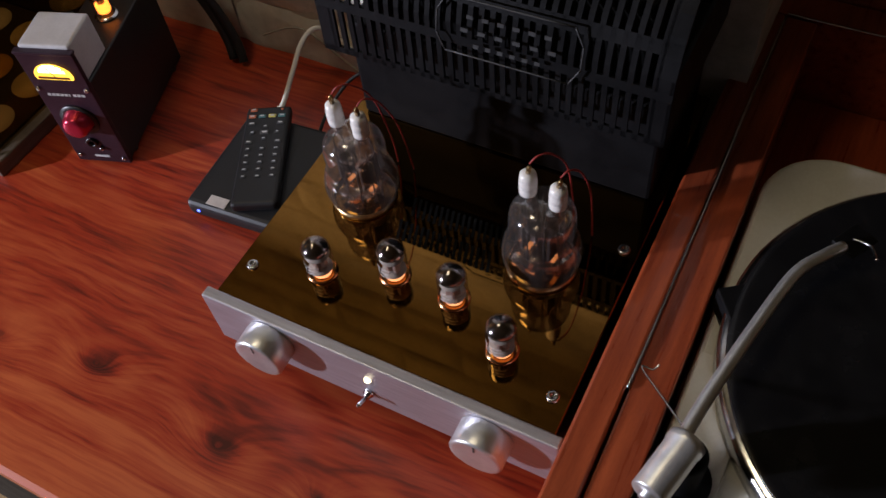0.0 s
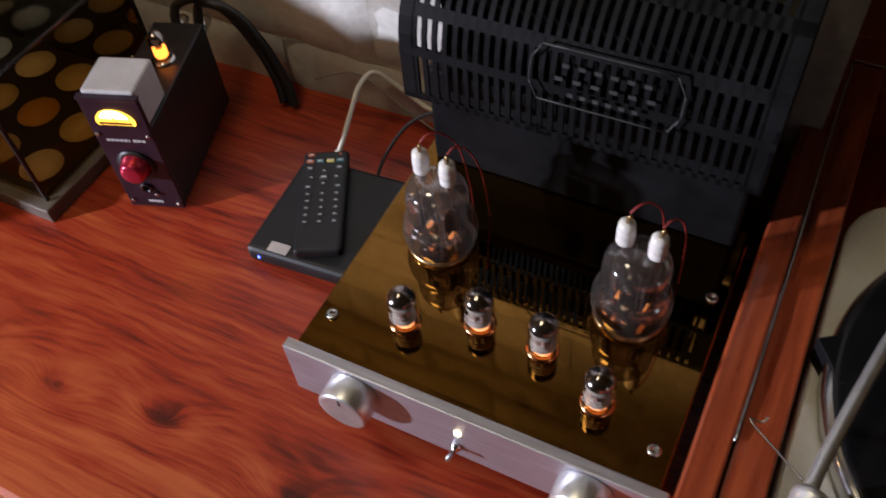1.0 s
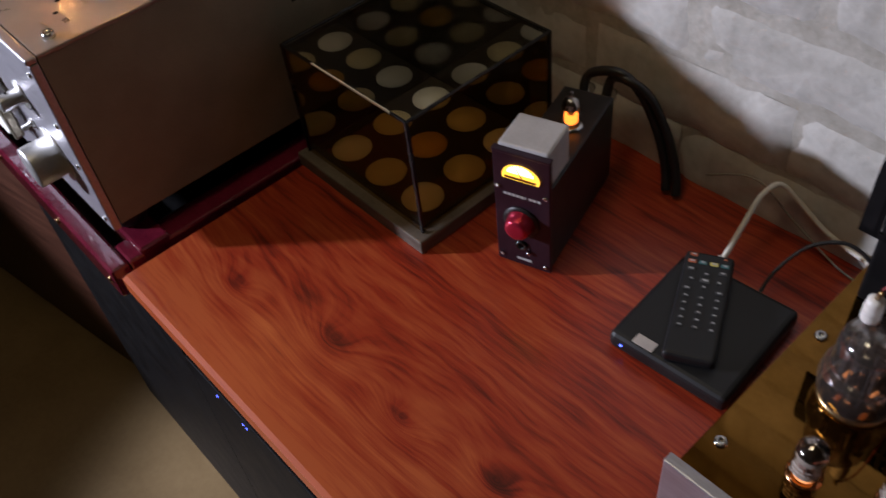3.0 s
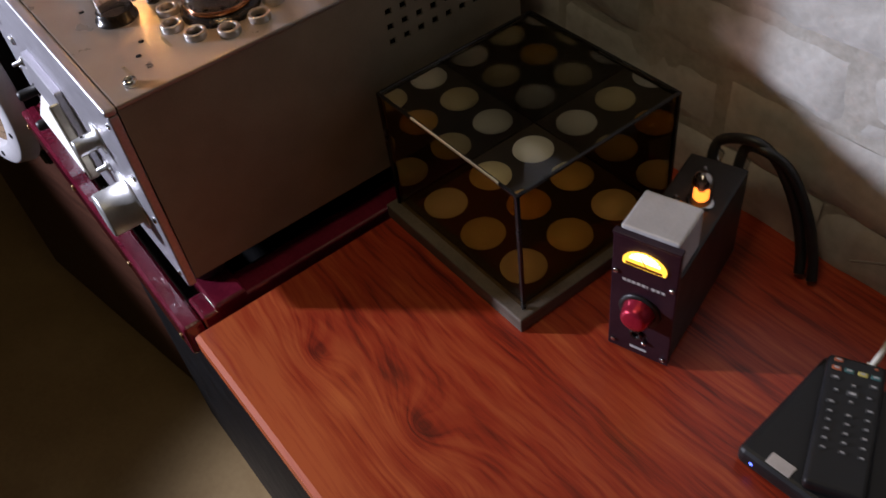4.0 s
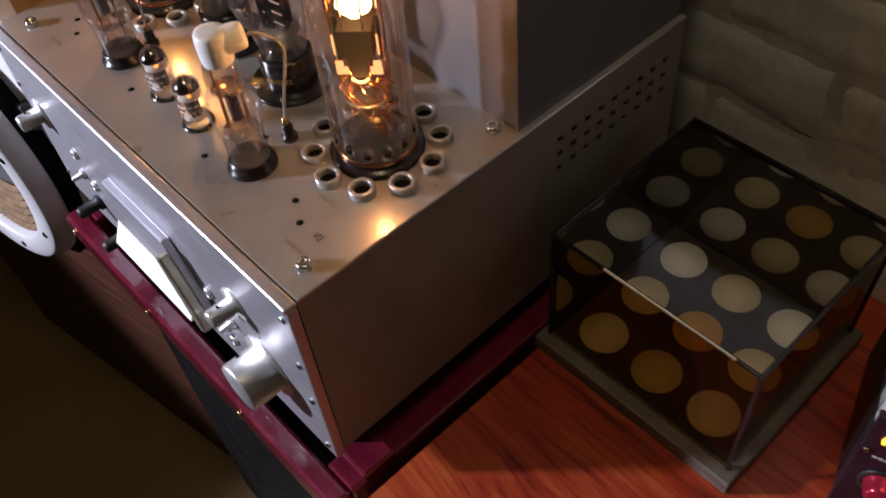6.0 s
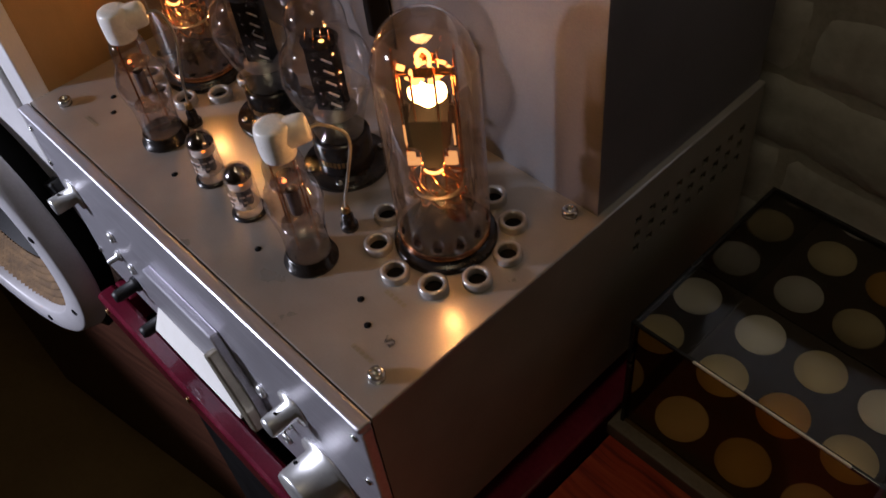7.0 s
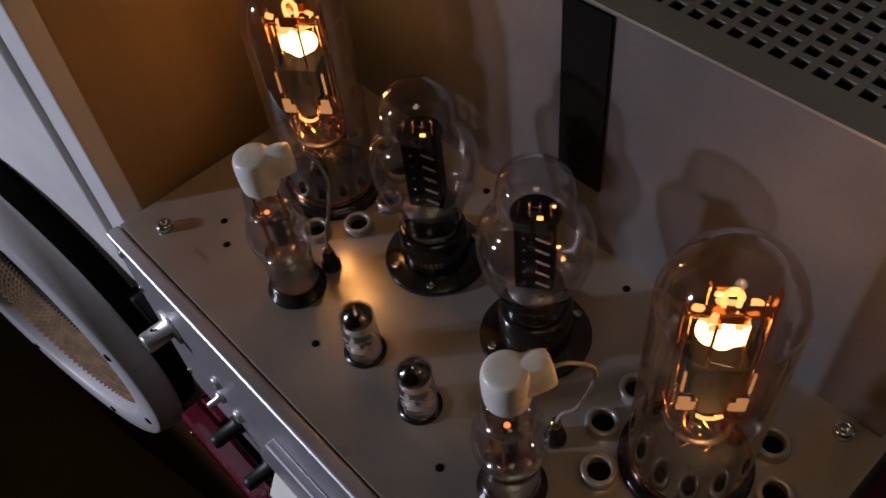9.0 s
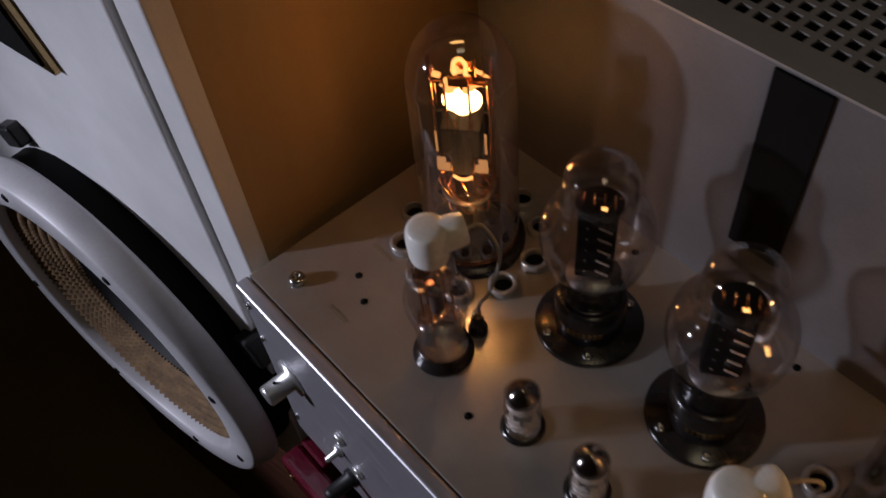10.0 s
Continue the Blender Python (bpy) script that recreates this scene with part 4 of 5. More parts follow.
for x, z in ((-0.872, 0.138), (-0.858, 0.104), (-0.640, 0.128), (-0.628, 0.070)):
    part("lamp_socket", lathe([(0.003, 0), (0.0062, 0), (0.0062, 0.002), (0.0045, 0.004), (0.003, 0.003), (0.003, 0.0005), (0, 0.0005)], 18), M_ALUKNOB, big, "", pose(x, 0.510, z, 90))
for x, z in ((-0.502, 0.222), (-0.502, 0.165), (-0.502, 0.115), (-0.502, 0.045), (-0.955, 0.222), (-0.955, 0.18), (-0.955, 0.06)):
    screw(big, 0, 0, 0, 0.0032, M_STEEL, pose(x, 0.510, z, 90))
for x, y in ((-0.514, 0.542), (-0.516, 0.726), (-0.934, 0.542), (-0.94, 0.726)):
    part("terminal_post", lathe([(0, 0), (0.0058, 0), (0.0058, 0.004), (0.0048, 0.0055), (0.0024, 0.0055), (0.0024, 0.002), (0, 0.002)], 18), M_STEEL, big, "small metal bushing", pose(x, y, BZ))
for x, y in ((-0.569, 0.575), (-0.549, 0.564), (-0.908, 0.575), (-0.888, 0.564), (-0.664, 0.722), (-0.79, 0.722), (-0.66, 0.555), (-0.777, 0.557), (-0.642, 0.60)):
    # flat black disc stands in for the shade in each hole
    part("trim_hole_shade", lathe([(0, 0.0003), (0.0026, 0.0003), (0.0026, 0.0)], 12), M_INNER, big, "", pose(x, y, BZ))
for x, y, rz in ((-0.552, 0.592, 100), (-0.535, 0.548, 92), (-0.912, 0.600, 40), (-0.893, 0.546, 30)):
    for k in range(5):
        part("lettering_bar", shifted(box(-0.0016, 0.0014, -0.0016, 0.0016, 0.0001, 0.0003), x + 0.0042 * k - 0.008, y - 0.001, BZ), M_TAUPE, big)
fc = bpy.data.curves.new("marking", "FONT")
fc.body, fc.size, fc.extrude = "V2", 0.008, 0.0001
fo = new("marking", fc)
fo.parent, fo.matrix_basis = big, pose(-0.533, 0.562, BZ + 0.0004, 0, 0, 0)
fo.data.materials.append(M_INK)

# transformer cover behind the tubes
TX0, TX1, TY0, TY1, TZ = -0.955, -0.500, 0.737, 0.938, 0.422
cover = part("transformer_cover", box(TX0, TX1, TY0, TY0 + 0.002, BZ, TZ), M_GREYCOVER, big, "grey steel transformer cover")
for x0, x1, y0, y1 in ((TX0, TX1, TY1 - 0.002, TY1), (TX0, TX0 + 0.002, TY0 + 0.002, TY1 - 0.002), (TX1 - 0.002, TX1, TY0 + 0.002, TY1 - 0.002)):
    part("cover_wall", box(x0, x1, y0, y1, BZ, TZ), M_GREYCOVER, cover)
# lid takes the lighter champagne colour to imitate light on the cover's top
part("perforated_lid", join(plate_with_holes(TX0 + 0.016, TX1 - 0.016, TY0 + 0.018, TY1 - 0.016, TZ, TZ + 0.0018, 37, 15, 0.64), box(TX0, TX1, TY0, TY0 + 0.018, TZ, TZ + 0.0018), box(TX0, TX1, TY1 - 0.016, TY1, TZ, TZ + 0.0018),
                            box(TX0, TX0 + 0.016, TY0 + 0.018, TY1 - 0.016, TZ, TZ + 0.0018), box(TX1 - 0.016, TX1, TY0 + 0.018, TY1 - 0.016, TZ, TZ + 0.0018)), M_CHAMP, cover, "lid with rows of square holes")
part("black_strip", box(-0.735, -0.702, TY0 - 0.0022, TY0 - 0.0002, 0.292, TZ - 0.001), M_INNER, cover, "black strip")
part("inner_core", box(-0.93, -0.53, 0.775, 0.92, BZ, 0.38, 0.004), M_BLACKM, cover)


def eyelet(x, y):
    e = part("eyelet", lathe([(0.0066, 0.0003), (0.0066, 0.0052), (0.0072, 0.0062), (0.0094, 0.0062), (0.0102, 0.0052), (0.0102, 0.0)], 26), M_CHAMP, big, "raised ring round a vent hole", pose(x, y, BZ))
    # black disc on the panel imitates the shaded hole
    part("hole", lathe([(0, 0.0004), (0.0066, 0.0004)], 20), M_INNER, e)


def big_tube(cx, cy, rz):
    """A tall domed power tube: lit filament above a dark anode, in a ring of vent eyelets."""
    h, r = 0.182, 0.0325
    tube = part("large_power_tube", lathe(arc_profile([(0.0285, 0.004), (0.0300, 0.010), (r, 0.022), (r, 0.135), (0.0312, 0.150), (0.0265, 0.165), (0.017, 0.1765), (0.006, h - 0.0005), (0, h)], 5), 56), M_GLASSPOWER, big, "tall domed glass power tube with glowing filament", pose(cx, cy, BZ, 0, 0, rz))
    part("metal_base", lathe([(0.0365, 0), (0.0365, 0.0035), (0.034, 0.005), (0.0312, 0.0055), (0.0305, 0.0085), (0.0290, 0.0090), (0.0285, 0.004), (0, 0.004)], 48), M_BAKE, tube, "dark socket rim")
    part("base_ring", lathe([(0.0303, 0.006), (0.0316, 0.0075), (0.0316, 0.0105), (0.0303, 0.012)], 48), M_COPPER, tube, "bright metal ring")
    tongue = [(-0.0122, 0.115), (0.0122, 0.115), (0.0122, 0.096), (0.0072, 0.092), (0.0068, 0.081), (0.0045, 0.0775), (-0.0045, 0.0775), (-0.0068, 0.081), (-0.0072, 0.092), (-0.0122, 0.096)]
    part("anode", prism(tongue, -0.0135, 0.0135, "y", 0.001), M_GRAPH, tube, "dark graphite anode")
    part("anode_fins", join(box(-0.0165, -0.0128, -0.0012, 0.0012, 0.084, 0.118, 0.0004), box(0.0128, 0.0165, -0.0012, 0.0012, 0.084, 0.118, 0.0004)), M_GRAPH, tube)
    part("upper_frame", join(box(-0.019, 0.019, -0.003, 0.003, 0.1405, 0.1425, 0.0005), box(-0.019, -0.0175, -0.002, 0.002, 0.120, 0.158), box(0.0175, 0.019, -0.002, 0.002, 0.120, 0.158),
                             box(-0.006, 0.006, -0.008, -0.0065, 0.143, 0.150, 0.0008), box(-0.006, 0.006, 0.0065, 0.008, 0.143, 0.150, 0.0008)), M_COPPER, tube, "lit metal upper frame")
    rs = random.Random(11)
    # spacers and hook emit to imitate filament light on metal
    part("lit_spacer", join(*[shifted(box(-w, w, -0.0011, 0.0011, -hh, hh, 0.0006), x, y, z, 0, rs.uniform(-25, 25), rs.uniform(-30, 30)) for x, y, z, w, hh in [(rs.uniform(-0.014, 0.014), rs.uniform(-0.007, 0.007), rs.choice((0.1385, 0.1395, 0.1465, 0.1475)) + rs.uniform(-0.0012, 0.0012), rs.uniform(0.0014, 0.0032), rs.uniform(0.0008, 0.0019)) for _ in range(20)]]), M_LITMETAL, tube, "spacer plates with emission for filament light")
    part("lit_hook", cord([(-0.003, 0, 0.146), (-0.0035, 0, 0.153), (0, 0, 0.157), (0.0035, 0, 0.153), (0.003, 0, 0.146)], 0.0013, 8), M_WARM, tube, "top hook with emission for filament light")
    # wires, plus emissive lobes shaped to imitate the filament's bloom
    part("filament", join(*[cord([(x, -0.003, 0.121), (x * 0.8, 0, 0.130), (x, 0.003, 0.121)], 0.0013, 6) for x in (-0.0055, -0.002, 0.002, 0.0055)], *[shifted(lathe(arc_profile([(0, -0.0072), (0.0048, -0.0045), (0.0068, 0), (0.0052, 0.0045), (0, 0.0062)], 4), 18), x, 0, z) for x, z in ((-0.0052, 0.1268), (0.0052, 0.1268), (0, 0.1235))]), M_FIL, tube, "white-hot filament with lobes for its bloom")
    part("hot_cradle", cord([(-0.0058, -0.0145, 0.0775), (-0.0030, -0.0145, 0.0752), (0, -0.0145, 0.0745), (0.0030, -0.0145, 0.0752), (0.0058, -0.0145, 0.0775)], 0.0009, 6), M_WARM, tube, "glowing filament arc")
    # pads and clips emit in place of filament light falling on them
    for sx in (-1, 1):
        part("lit_pad", join(box(sx * 0.0118 - 0.0042, sx * 0.0118 + 0.0042, -0.0135, -0.0120, 0.0800, 0.0865, 0.0008), box(sx * 0.0130 - 0.0028, sx * 0.0130 + 0.0028, -0.0138, -0.0124, 0.0872, 0.0915, 0.0006)), M_LITPAD, tube, "pale plate with emission for filament light")
        part("side_clip", box(sx * 0.0150 - 0.0006, sx * 0.0150 + 0.0006, -0.0130, -0.0115, 0.096, 0.112, 0.0004), M_LITPAD, tube)
    part("lower_mica", lathe([(0.0150, 0.053), (0.0178, 0.053), (0.0178, 0.0538), (0.0150, 0.0538)], 36), M_ANODE, tube)
    part("stem", lathe(arc_profile([(0.025, 0.009), (0.0235, 0.014), (0.016, 0.028), (0.0125, 0.040), (0.0110, 0.052), (0.0045, 0.056), (0, 0.056)], 4), 32), M_GLASS, tube, "inner glass stem")
    part("support_rods", join(*[cord([(0.010 * math.cos(a), 0.007 * math.sin(a), 0.046), (0.017 * math.cos(a), 0.012 * math.sin(a), 0.058), (0.018 * math.cos(a), 0.013 * math.sin(a), 0.10), (0.018 * math.cos(a), 0.013 * math.sin(a), 0.148)], 0.0008, 6, 4) for a in (0.35, 1.2, 1.95, 2.8, 3.5, 4.3, 5.1, 5.9)]), M_COPPER, tube, "copper-coloured support rods")
    part("lead_coil", join(*[cord([(0.010 * math.cos(a), 0.010 * math.sin(a), 0.070), (0.019 * math.cos(a + 0.5), 0.016 * math.sin(a + 0.5), 0.063), (0.014 * math.cos(a + 1.3), 0.014 * math.sin(a + 1.3), 0.050), (0.018 * math.cos(a + 1.9), 0.016 * math.sin(a + 1.9), 0.044), (0.012 * math.cos(a + 2.4), 0.012 * math.sin(a + 2.4), 0.055)], 0.0010, 6, 4) for a in (0.2, 0.9, 1.6, 2.3, 3.0, 3.7, 4.4, 5.1, 5.8)]), M_COPPER, tube, "tangled copper leads")
    lm = pose(cx, cy, BZ, 0, 0, rz)
    bulb("filament_light", lm @ Vector((0, 0, 0.131)), 0.0085, 1.25, GLOW)
    bulb("cradle_light", lm @ Vector((0, -0.021, 0.072)), 0.003, 0.16, GLOW)
    for k in range(10):
        a = 2 * math.pi * (k + 0.5) / 10
        eyelet(cx + 0.048 * math.cos(a), cy + 0.048 * math.sin(a))


big_tube(-0.567, 0.653, 42)
big_tube(-0.877, 0.653, 38)


def st_tube(cx, cy, rz):
    """A shouldered glass tube on a black base and round socket flange."""
    tube = part("shouldered_tube", lathe(arc_profile([(0.0190, 0.030), (0.0195, 0.040), (0.0235, 0.055), (0.0305, 0.074), (0.0328, 0.090), (0.0300, 0.103), (0.0232, 0.112), (0.0212, 0.120), (0.0208, 0.130), (0.0180, 0.139), (0.0100, 0.1455), (0, 0.147)], 4), 48), M_GLASS, big, "shouldered clear glass tube on a black base", pose(cx, cy, BZ, 0, 0, rz))
    fl = part("socket_flange", lathe([(0, 0.0), (0.0345, 0.0), (0.0345, 0.0025), (0.0335, 0.0035), (0, 0.0035)], 48), M_BAKE, tube, "round black socket flange")
    for a in (0.6, 1.6, 3.7, 4.8):
        screw(fl, 0, 0, 0, 0.003, M_STEEL, pose(0.0285 * math.cos(a), 0.0285 * math.sin(a), 0.0035))
    base = part("base", lathe([(0, 0.0035), (0.0218, 0.0035), (0.0222, 0.006), (0.0222, 0.030), (0.0205, 0.0325), (0.0185, 0.0325)], 40), M_BAKE, tube, "black bakelite base")
    for k in range(7):
        a = math.radians(-118 + 8.5 * k)
        part("lettering_bar", shifted(box(-0.0012, 0.0012, -0.0003, 0.0003, -0.0022, 0.0022), 0.0224 * math.cos(a), 0.0224 * math.sin(a), 0.016, 0, 0, math.degrees(a) + 90), M_BRASS, base)
    for s in (-1, 1):
        part("anode", shifted(box(-0.0105, 0.0105, -0.0012, 0.0012, 0.056, 0.110, 0.0006), 0, s * 0.0055, 0), M_GRAPH, tube, "dark grey anode plate")
    for k in range(5):
        # slanted white bars imitate glints on the anode
        part("glint_bar", shifted(box(-0.0040, 0.0040, -0.0004, 0.0004, -0.0006, 0.0006), 0.0050, -0.0074, 0.062 + 0.0095 * k, 0, 24), M_PRINT, tube)
        part("rivet", shifted(lathe([(0, 0), (0.0009, 0), (0.0009, 0.0006), (0, 0.0008)], 8), -0.005, -0.0068, 0.062 + 0.0095 * k, 90), M_STEEL, tube)
    part("anode_side", join(box(-0.0108, -0.0098, -0.0055, 0.0055, 0.058, 0.108), box(0.0098, 0.0108, -0.0055, 0.0055, 0.058, 0.108)), M_GRAPH, tube)
    part("getter_disc", lathe([(0, 0.0515), (0.0165, 0.0515), (0.0165, 0.0523), (0, 0.0523)], 30), M_ANODE, tube)
    part("top_mica", lathe([(0.0050, 0.1125), (0.0135, 0.1125), (0.0135, 0.1132), (0.0050, 0.1132)], 30), M_GRAPH, tube)
    part("top_springs", join(*[cord([(x, -0.004, 0.113), (x * 0.9, 0, 0.121), (x, 0.004, 0.113)], 0.0006, 6, 4) for x in (-0.009, -0.003, 0.003, 0.009)]), M_COPPER, tube, "copper filament springs")
    part("heater", shifted(box(-0.0016, 0.0016, -0.0012, 0.0012, 0, 0.0012, 0.0004), 0.003, -0.004, 0.1135), M_WARM, tube, "faint orange filament tip")
    part("stem", lathe(arc_profile([(0.017, 0.033), (0.012, 0.040), (0.008, 0.048), (0, 0.050)], 3), 24), M_GLASS, tube)


st_tube(-0.682, 0.657, 35)
st_tube(-0.773, 0.658, 35)


def capped_tube(cx, cy, wire_to):
    """A narrow glass tube with a white ceramic cap connector and a wire down to a plug."""
    tube = part("capped_tube", lathe(arc_profile([(0.0150, 0.004), (0.0154, 0.018), (0.0160, 0.034), (0.0192, 0.050), (0.0196, 0.058), (0.0178, 0.068), (0.0142, 0.076), (0.0138, 0.086), (0.0120, 0.095), (0.006, 0.099), (0, 0.100)], 4), 40), M_GLASS, big, "narrow clear tube with white ceramic cap", pose(cx, cy, BZ))
    part("base", lathe([(0, 0.0), (0.0195, 0.0), (0.0195, 0.002), (0.0172, 0.003), (0.0170, 0.009), (0.0158, 0.010)], 36), M_BAKE, tube, "black base in its socket")
    cap = part("cap_connector", lathe(arc_profile([(0, 0.097), (0.0095, 0.097), (0.0114, 0.0995), (0.0120, 0.112), (0.0114, 0.1190), (0.0090, 0.1215), (0, 0.122)], 4), 32), M_CERAMIC, tube, "white ceramic cap connector")
    part("side_boss", lathe(arc_profile([(0.0102, 0.0), (0.0100, 0.012), (0.0094, 0.0185), (0.0076, 0.0215), (0, 0.0222)], 4), 24), M_CERAMIC, cap, "", pose(0, 0, 0.1110, 0, 84, 62))
    part("anode", lathe([(0.0040, 0.046), (0.0044, 0.047), (0.0044, 0.066), (0.0040, 0.067)], 24), M_ANODE, tube)
    part("mica", join(lathe([(0, 0.0745), (0.0120, 0.0745), (0.0120, 0.0752), (0, 0.0752)], 24), lathe([(0, 0.036), (0.0135, 0.036), (0.0135, 0.0367), (0, 0.0367)], 24)), M_CLEARMICA, tube)
    part("heater", shifted(lathe(arc_profile([(0, 0), (0.0014, 0.0006), (0.0016, 0.0016), (0, 0.003)], 3), 10), 0.003, -0.004, 0.078), M_REDDOT, tube, "tiny red glow")
    part("support_rods", join(*[shifted(lathe([(0.0007, 0.02), (0.0007, 0.088)], 6), 0.0105 * math.cos(a), 0.0105 * math.sin(a)) for a in (0.5, 2.0, 3.6, 5.2)]), M_COPPER, tube)
    part("stem", lathe(arc_profile([(0.0135, 0.020), (0.010, 0.026), (0.006, 0.031), (0, 0.032)], 3), 20), M_GLASSPINK, tube)
    dx, dy = wire_to[0] - cx, wire_to[1] - cy
    part("lead_wire", cord([(0.010, 0.019, 0.112), (0.014, 0.027, 0.111), (dx + 0.022, dy + 0.002, 0.096), (dx + 0.016, dy - 0.002, 0.060), (dx + 0.004, dy, 0.034), (dx, dy, 0.018)], 0.0011, 6), M_GREYWIRE, tube, "grey lead wire")
    pl = part("plug", lathe([(0, 0), (0.0065, 0), (0.0065, 0.004), (0.0045, 0.005), (0.0045, 0.013), (0.0030, 0.015), (0.0022, 0.019), (0, 0.019)], 18), M_BAKE, tube, "small black plug", pose(dx, dy, 0))
    part("collar", lathe([(0.0022, 0.0155), (0.0034, 0.017), (0.0026, 0.0215), (0, 0.022)], 14), M_BRASS, pl)


capped_tube(-0.624, 0.576, (-0.626, 0.613))
capped_tube(-0.822, 0.577, (-0.818, 0.603))
for x, y in ((-0.697, 0.574), (-0.750, 0.576)):
    small_tube(big, pose(x, y, BZ, 0, 0, 40), False)

# ---- white loudspeaker ----
SPK = pose(-0.976, 0.526, 0, 0, 0, 10)
spk = thing("loudspeaker", "large white loudspeaker cabinet with a big cone driver", "loudspeaker", SPK)
part("cabinet", box(-0.62, -0.004, 0.018, 0.44, -0.74, 0.95, 0.003), M_CABSIDE, spk, "pale wood cabinet")
part("lower_panel", box(-0.618, -0.002, 0.006, 0.018, -0.735, -0.165, 0.001), M_DARKWOOD, spk, "dark lower panel")
part("baffle", box(-0.616, -0.032, -0.004, 0.018, -0.16, 0.95, 0.002), M_WHITE, spk, "white painted baffle")
part("edge_post", box(-0.029, 0.0, 0.0, 0.018, -0.16, 0.95, 0.002), M_WHITE, spk, "white edge post")
part("port_frame", join(prism([(-0.185, 0.46), (-0.135, 0.350), (-0.235, 0.350)], -0.010, -0.0042, "y", 0.001)), M_BRASS, spk, "brass-edged triangular opening")
# black triangle on the frame imitates a shaded opening
part("port_shade", prism([(-0.185, 0.446), (-0.143, 0.356), (-0.227, 0.356)], -0.0125, -0.0102, "y"), M_INNER, spk)
drv = pose(-0.216, -0.031, 0.022, 90)
DR = 0.197
ring = part("driver_ring", lathe([(DR - 0.03, -0.002), (DR, -0.002), (DR + 0.001, 0.002), (DR - 0.006, 0.022), (DR - 0.009, 0.024), (DR - 0.036, 0.024), (DR - 0.039, 0.021), (DR - 0.040, 0.0)], 96), M_RING, spk, "grey metal driver ring", drv)
part("gasket", lathe([(DR - 0.012, -0.0355), (DR - 0.010, -0.0355), (DR - 0.010, -0.001)], 96), M_INNER, ring, "black gasket")
prof = []
for k in range(25):
    u = k / 24
    prof.append((DR - 0.040 - 0.060 * u, 0.010 - 0.018 * u + 0.0035 * math.sin(u * 6 * 2 * math.pi)))
cloth = lathe(prof, 240)
for k, q in enumerate(cloth.verts):
    q.co.z += 0.0016 * (1 if k % 2 else -1)
part("surround", cloth, M_CLOTH, ring, "brown pleated cloth surround")
part("cone", lathe(arc_profile([(DR - 0.100, -0.009), (0.08, -0.035), (0.055, -0.075), (0.05, -0.082)], 5), 80), M_CONE, ring, "black paper cone")
part("dust_cap", lathe(arc_profile([(0.05, -0.080), (0.045, -0.066), (0.025, -0.056), (0, -0.053)], 5), 40), M_CONE, ring, "black dust cap")
for k in range(8):
    a = 2 * math.pi * (k + 0.35) / 8
    screw(ring, 0, 0, 0, 0.0045, M_BLACKM, pose((DR - 0.022) * math.cos(a), (DR - 0.022) * math.sin(a), 0.0235))
for k in range(4):
    a = math.radians(25 + 90 * k)
    part("clamp", shifted(box(-0.016, 0.016, -0.010, 0.012, -0.034, -0.014, 0.003), (DR + 0.008) * math.cos(a), (DR + 0.008) * math.sin(a), 0, 0, 0, math.degrees(a) - 90), M_PLASTIC, ring, "black driver clamp")

# ---- turntable in its wooden bay ----
bay = thing("turntable_cabinet", "varnished red wooden cabinet with raised sides round the turntable", "cabinet")
part("side_board", box(0.3725, 0.3945, 0.42, 1.085, -0.10, 0.121, 0.002), M_CAB, bay, "raised wooden side board")
part("inner_side_board", box(0.3965, 0.4215, 0.42, 1.085, -0.10, 0.1195, 0.0015), M_CAB, bay, "inner wooden side board")
part("floor_board", box(0.4217, 1.05, 0.42, 1.085, 0.0, 0.035, 0.001), M_CAB, bay)
part("back_board", box(0.3725, 1.076, 1.087, 1.118, -0.10, 0.121, 0.002), M_CAB, bay)
part("rear_shelf", box(0.3905, 1.076, 1.1195, 1.325, 0.095, 0.123, 0.002), M_CAB, bay, "wooden shelf behind the bay")
part("side_board", box(1.0502, 1.076, 0.42, 1.085, -0.10, 0.120, 0.002), M_CAB, bay, "raised wooden side board")
part("trim_line", cord([(0.3955, 0.70, 0.1205), (0.3958, 0.80, 0.1212), (0.3952, 0.95, 0.1205), (0.3956, 1.083, 0.1212)], 0.0011, 6), M_STEEL, bay, "thin bright seam")
part("trim_line", cord([(0.396, 1.086, 0.1212), (0.60, 1.0865, 0.1206), (0.90, 1.086, 0.1212)], 0.0010, 6), M_STEEL, bay, "thin bright seam")
for x in (0.40, 1.02):
    for y in (0.45, 1.04):
        part("leg", box(x, x + 0.04, y, y + 0.04, -0.74, -0.10, 0.003), M_CAB, bay)
tt = thing("turntable", "cream-white turntable with black record and silver tonearm", "turntable")
outl = []
for cx, cy, a0 in ((0.815, 0.905, 0), (0.478, 0.905, 90), (0.478, 0.600, 180), (0.815, 0.600, 270)):
    outl += [(cx + 0.052 * math.cos(math.radians(a0 + 15 * k)), cy + 0.052 * math.sin(math.radians(a0 + 15 * k))) for k in range(7)]
part("plinth", prism(outl, 0.042, 0.104, "z", 0.004), M_PLINTH, tt, "cream-white painted plinth")
for x in (0.46, 0.83):
    for y in (0.60, 0.90):
        part("foot", lathe([(0, 0), (0.018, 0), (0.018, 0.008), (0, 0.008)], 20), M_PLASTIC, tt, "", pose(x, y, 0.035))
RX, RY = 0.594, 0.785
part("platter", lathe([(0, 0), (0.153, 0), (0.156, 0.003), (0.156, 0.018), (0.153, 0.021), (0, 0.021)], 96), M_STEEL, tt, "silver-rimmed platter", pose(RX, RY, 0.105) @ Matrix.Diagonal((1.03, 1.03, 1, 1)))
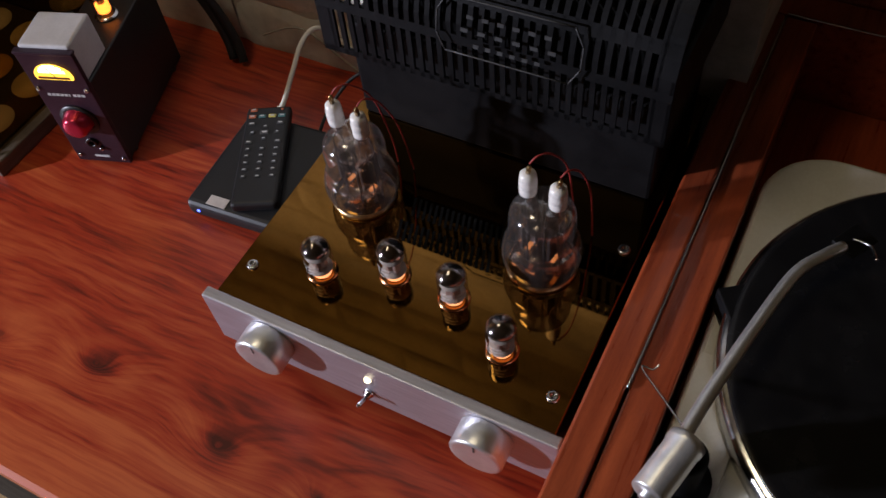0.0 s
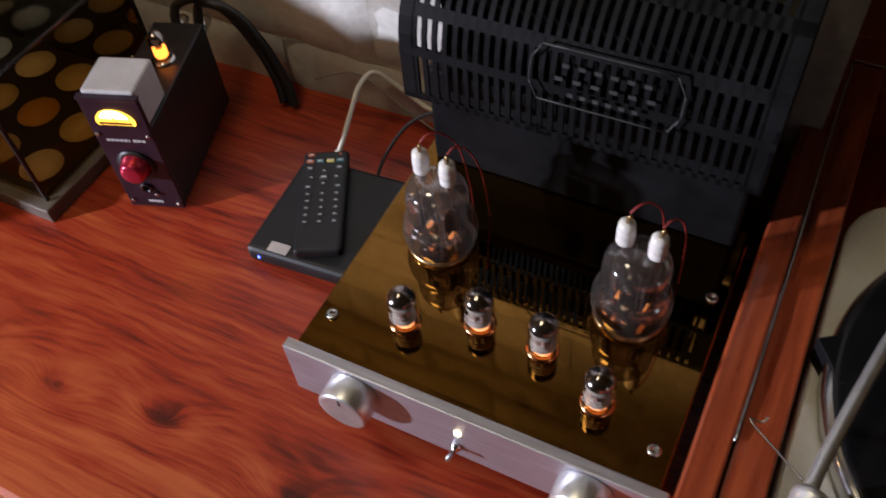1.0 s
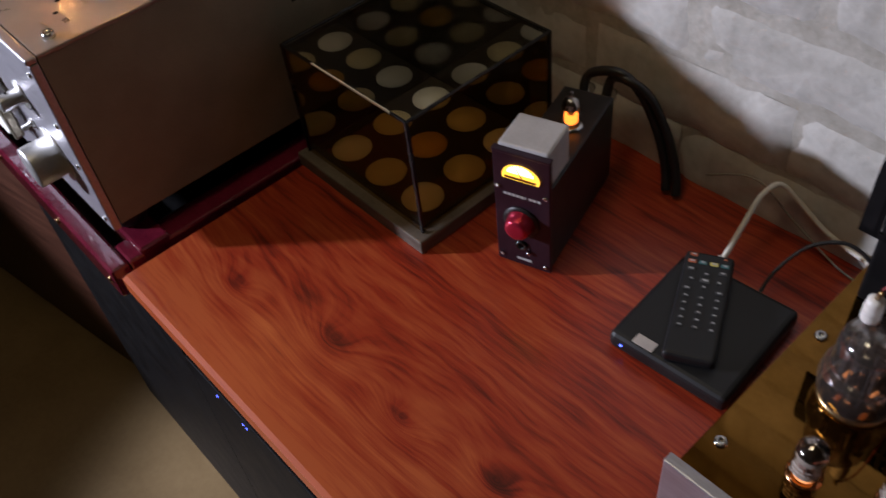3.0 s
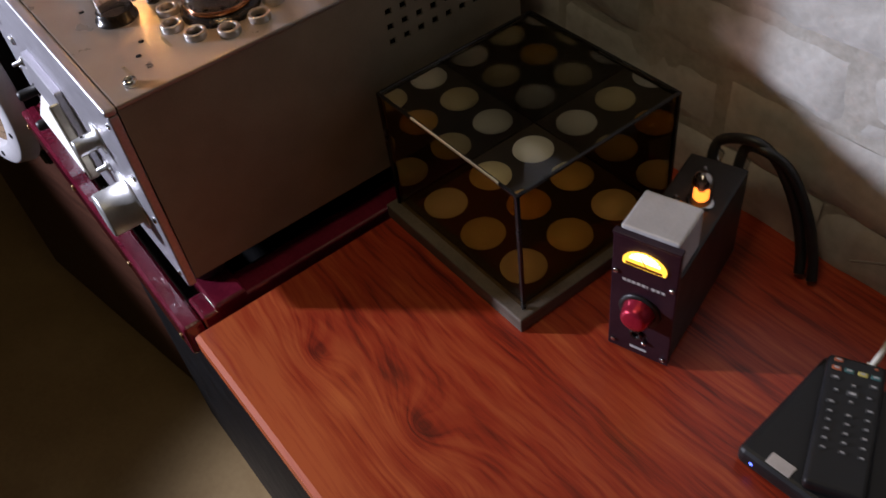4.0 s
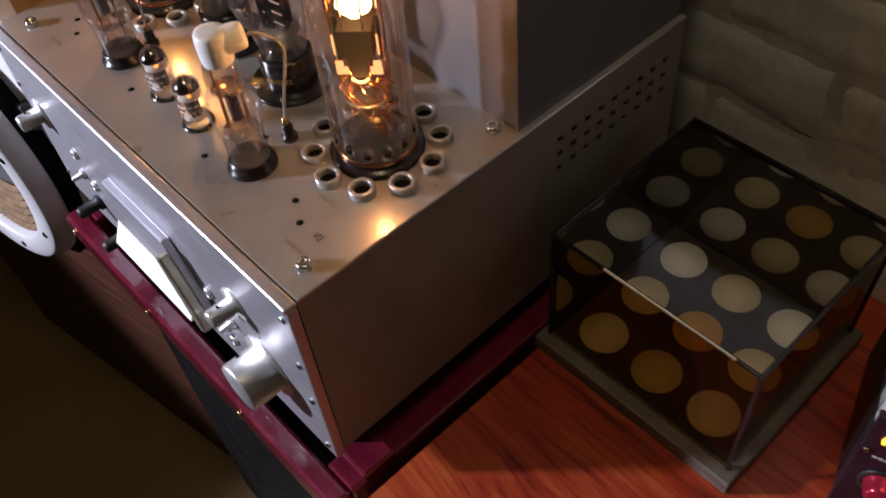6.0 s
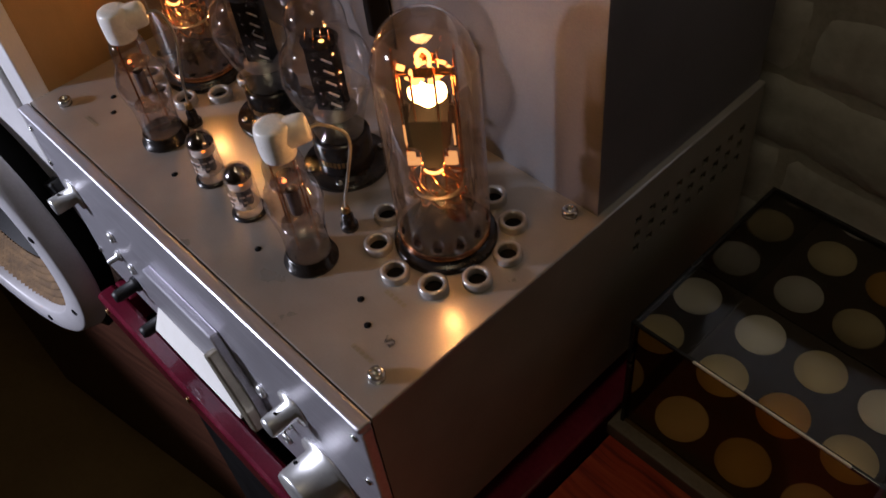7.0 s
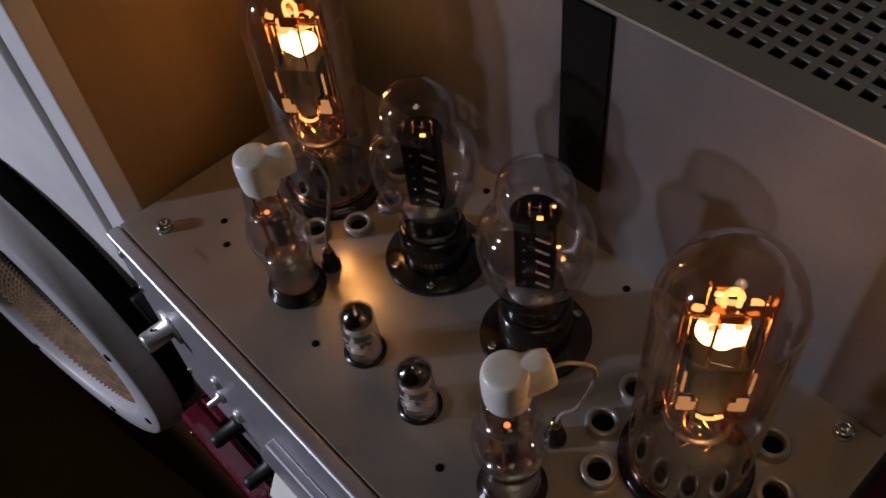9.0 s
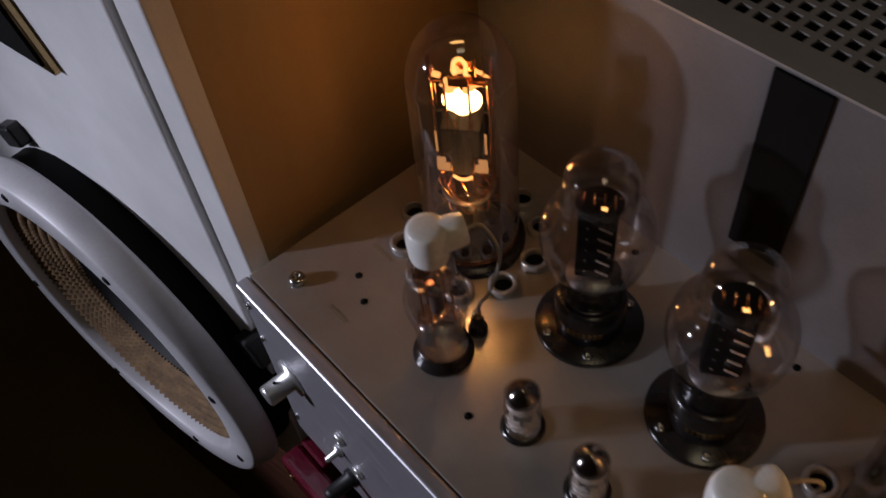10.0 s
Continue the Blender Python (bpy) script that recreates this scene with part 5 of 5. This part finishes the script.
rec = tagged(part("record", lathe([(0, 0), (0.150, 0), (0.1510, 0.0008), (0.150, 0.0016)] + [(0.147 - 0.0022 * k, 0.0016 + (0.00025 if k % 2 else 0.0)) for k in range(42)] + [(0.050, 0.0016), (0.0495, 0.0019), (0, 0.0019)], 128), M_VINYL, None, "", pose(RX, RY, 0.1265) @ Matrix.Diagonal((1.035, 1.035, 1, 1))), "black vinyl record lying on the platter", "record")
part("centre_label", lathe([(0, 0.0), (0.0485, 0.0), (0.0485, 0.0005), (0, 0.0005)], 48), M_DARKWOOD, rec, "dark paper label", pose(0, 0, 0.0020))
arm = part("tonearm", cord([(0.436, 0.655, 0.158), (0.441, 0.690, 0.158), (0.452, 0.745, 0.157), (0.465, 0.800, 0.154), (0.477, 0.822, 0.152), (0.488, 0.838, 0.149)], 0.0042, 12, 6), M_ALUKNOB, tt, "slim silver tonearm")
part("counterweight", lathe([(0, 0), (0.0040, 0), (0.0040, 0.003), (0.0095, 0.003), (0.0105, 0.004), (0.0105, 0.038), (0.0112, 0.0385), (0.0112, 0.043), (0.0100, 0.044), (0, 0.044)], 28), M_ALUKNOB, arm, "silver counterweight", look((0.4325, 0.634, 0.158), (0.424, 0.600, 0.158)) @ pose(0, 0, -0.012))
part("headshell", shifted(box(-0.009, 0.009, -0.002, 0.022, -0.0015, 0.0015, 0.0008), 0.489, 0.838, 0.148, -4, 0, -28), M_BLACKM, arm, "black headshell")
part("finger_lift", cord([(0.492, 0.846, 0.150), (0.503, 0.842, 0.153), (0.508, 0.830, 0.156)], 0.001, 6), M_STEEL, arm)
part("pivot_base", lathe([(0, 0), (0.020, 0), (0.020, 0.006), (0.013, 0.008), (0.013, 0.040), (0.010, 0.044), (0, 0.044)], 30), M_BLACKM, tt, "black arm pivot", pose(0.442, 0.662, 0.104))
part("weight_hanger", cord([(0.434, 0.676, 0.150), (0.418, 0.692, 0.142), (0.402, 0.708, 0.134), (0.400, 0.712, 0.133), (0.406, 0.712, 0.133), (0.409, 0.716, 0.135)], 0.0007, 6), M_STEEL, tt, "bent wire hanger")
part("arm_panel", box(0.428, 0.466, 0.60, 0.752, 0.104, 0.108, 0.001), M_PLINTH, tt)
part("cue_bracket", prism([(0.424, 0.790), (0.440, 0.801), (0.440, 0.768)], 0.104, 0.128, "z", 0.001), M_BLACKM, tt, "small dark triangular bracket")

# ---- painted bricks of the wall behind ----
BW, BH, J = 0.230, 0.076, 0.0016
meshes = []
for v in range(6):
    bmx = bmesh.new()
    nx, nz, lift = 14, 6, [(u, w) for w in range(7) for u in range(15)]
    grid = {}
    for u, w in lift:
        x, z = (u / nx - 0.5) * (BW - J), (w / nz - 0.5) * (BH - J)
        rim = min(u, nx - u) / nx * BW, min(w, nz - w) / nz * BH
        fall = max(0.0, 1 - min(rim) / 0.010)
        q = Vector((x, z, 0))
        lump = noise.noise(q * 26 + Vector((v * 7, 3, 0))) * 0.0026 + noise.noise(q * 90 + Vector((v * 3, 0, 5))) * 0.0012
        wob = Vector((noise.noise(q * 30 + Vector((0, v * 5, 3))), 0, noise.noise(q * 34 + Vector((1, 2, v * 3))))) * 0.0022
        grid[u, w] = bmx.verts.new(Vector((x, -0.0030 + 0.0042 * fall * fall - lump, z)) + wob)
    for u in range(nx):
        for w in range(nz):
            bmx.faces.new((grid[u, w], grid[u + 1, w], grid[u + 1, w + 1], grid[u, w + 1]))
    me = bpy.data.meshes.new("brick")
    bmx.to_mesh(me)
    bmx.free()
    me.materials.append(M_BRICK)
    for p in me.polygons:
        p.use_smooth = True
    meshes.append(me)
rng = random.Random(4)
for row in range(-3, 14):
    for col in range(-3, 5):
        if -0.72 + col * BW + (BW / 2 if row % 2 else 0) > 0.30:
            continue
        ob = new("brick", rng.choice(meshes))
        ob.parent = wall
        ob.location = (-0.72 + col * BW + (BW / 2 if row % 2 else 0), 0.992 + rng.uniform(-0.0025, 0.002), 0.022 + row * BH)
        ob.rotation_euler = (rng.uniform(-0.012, 0.012), rng.uniform(-0.008, 0.008), rng.uniform(-0.008, 0.008))
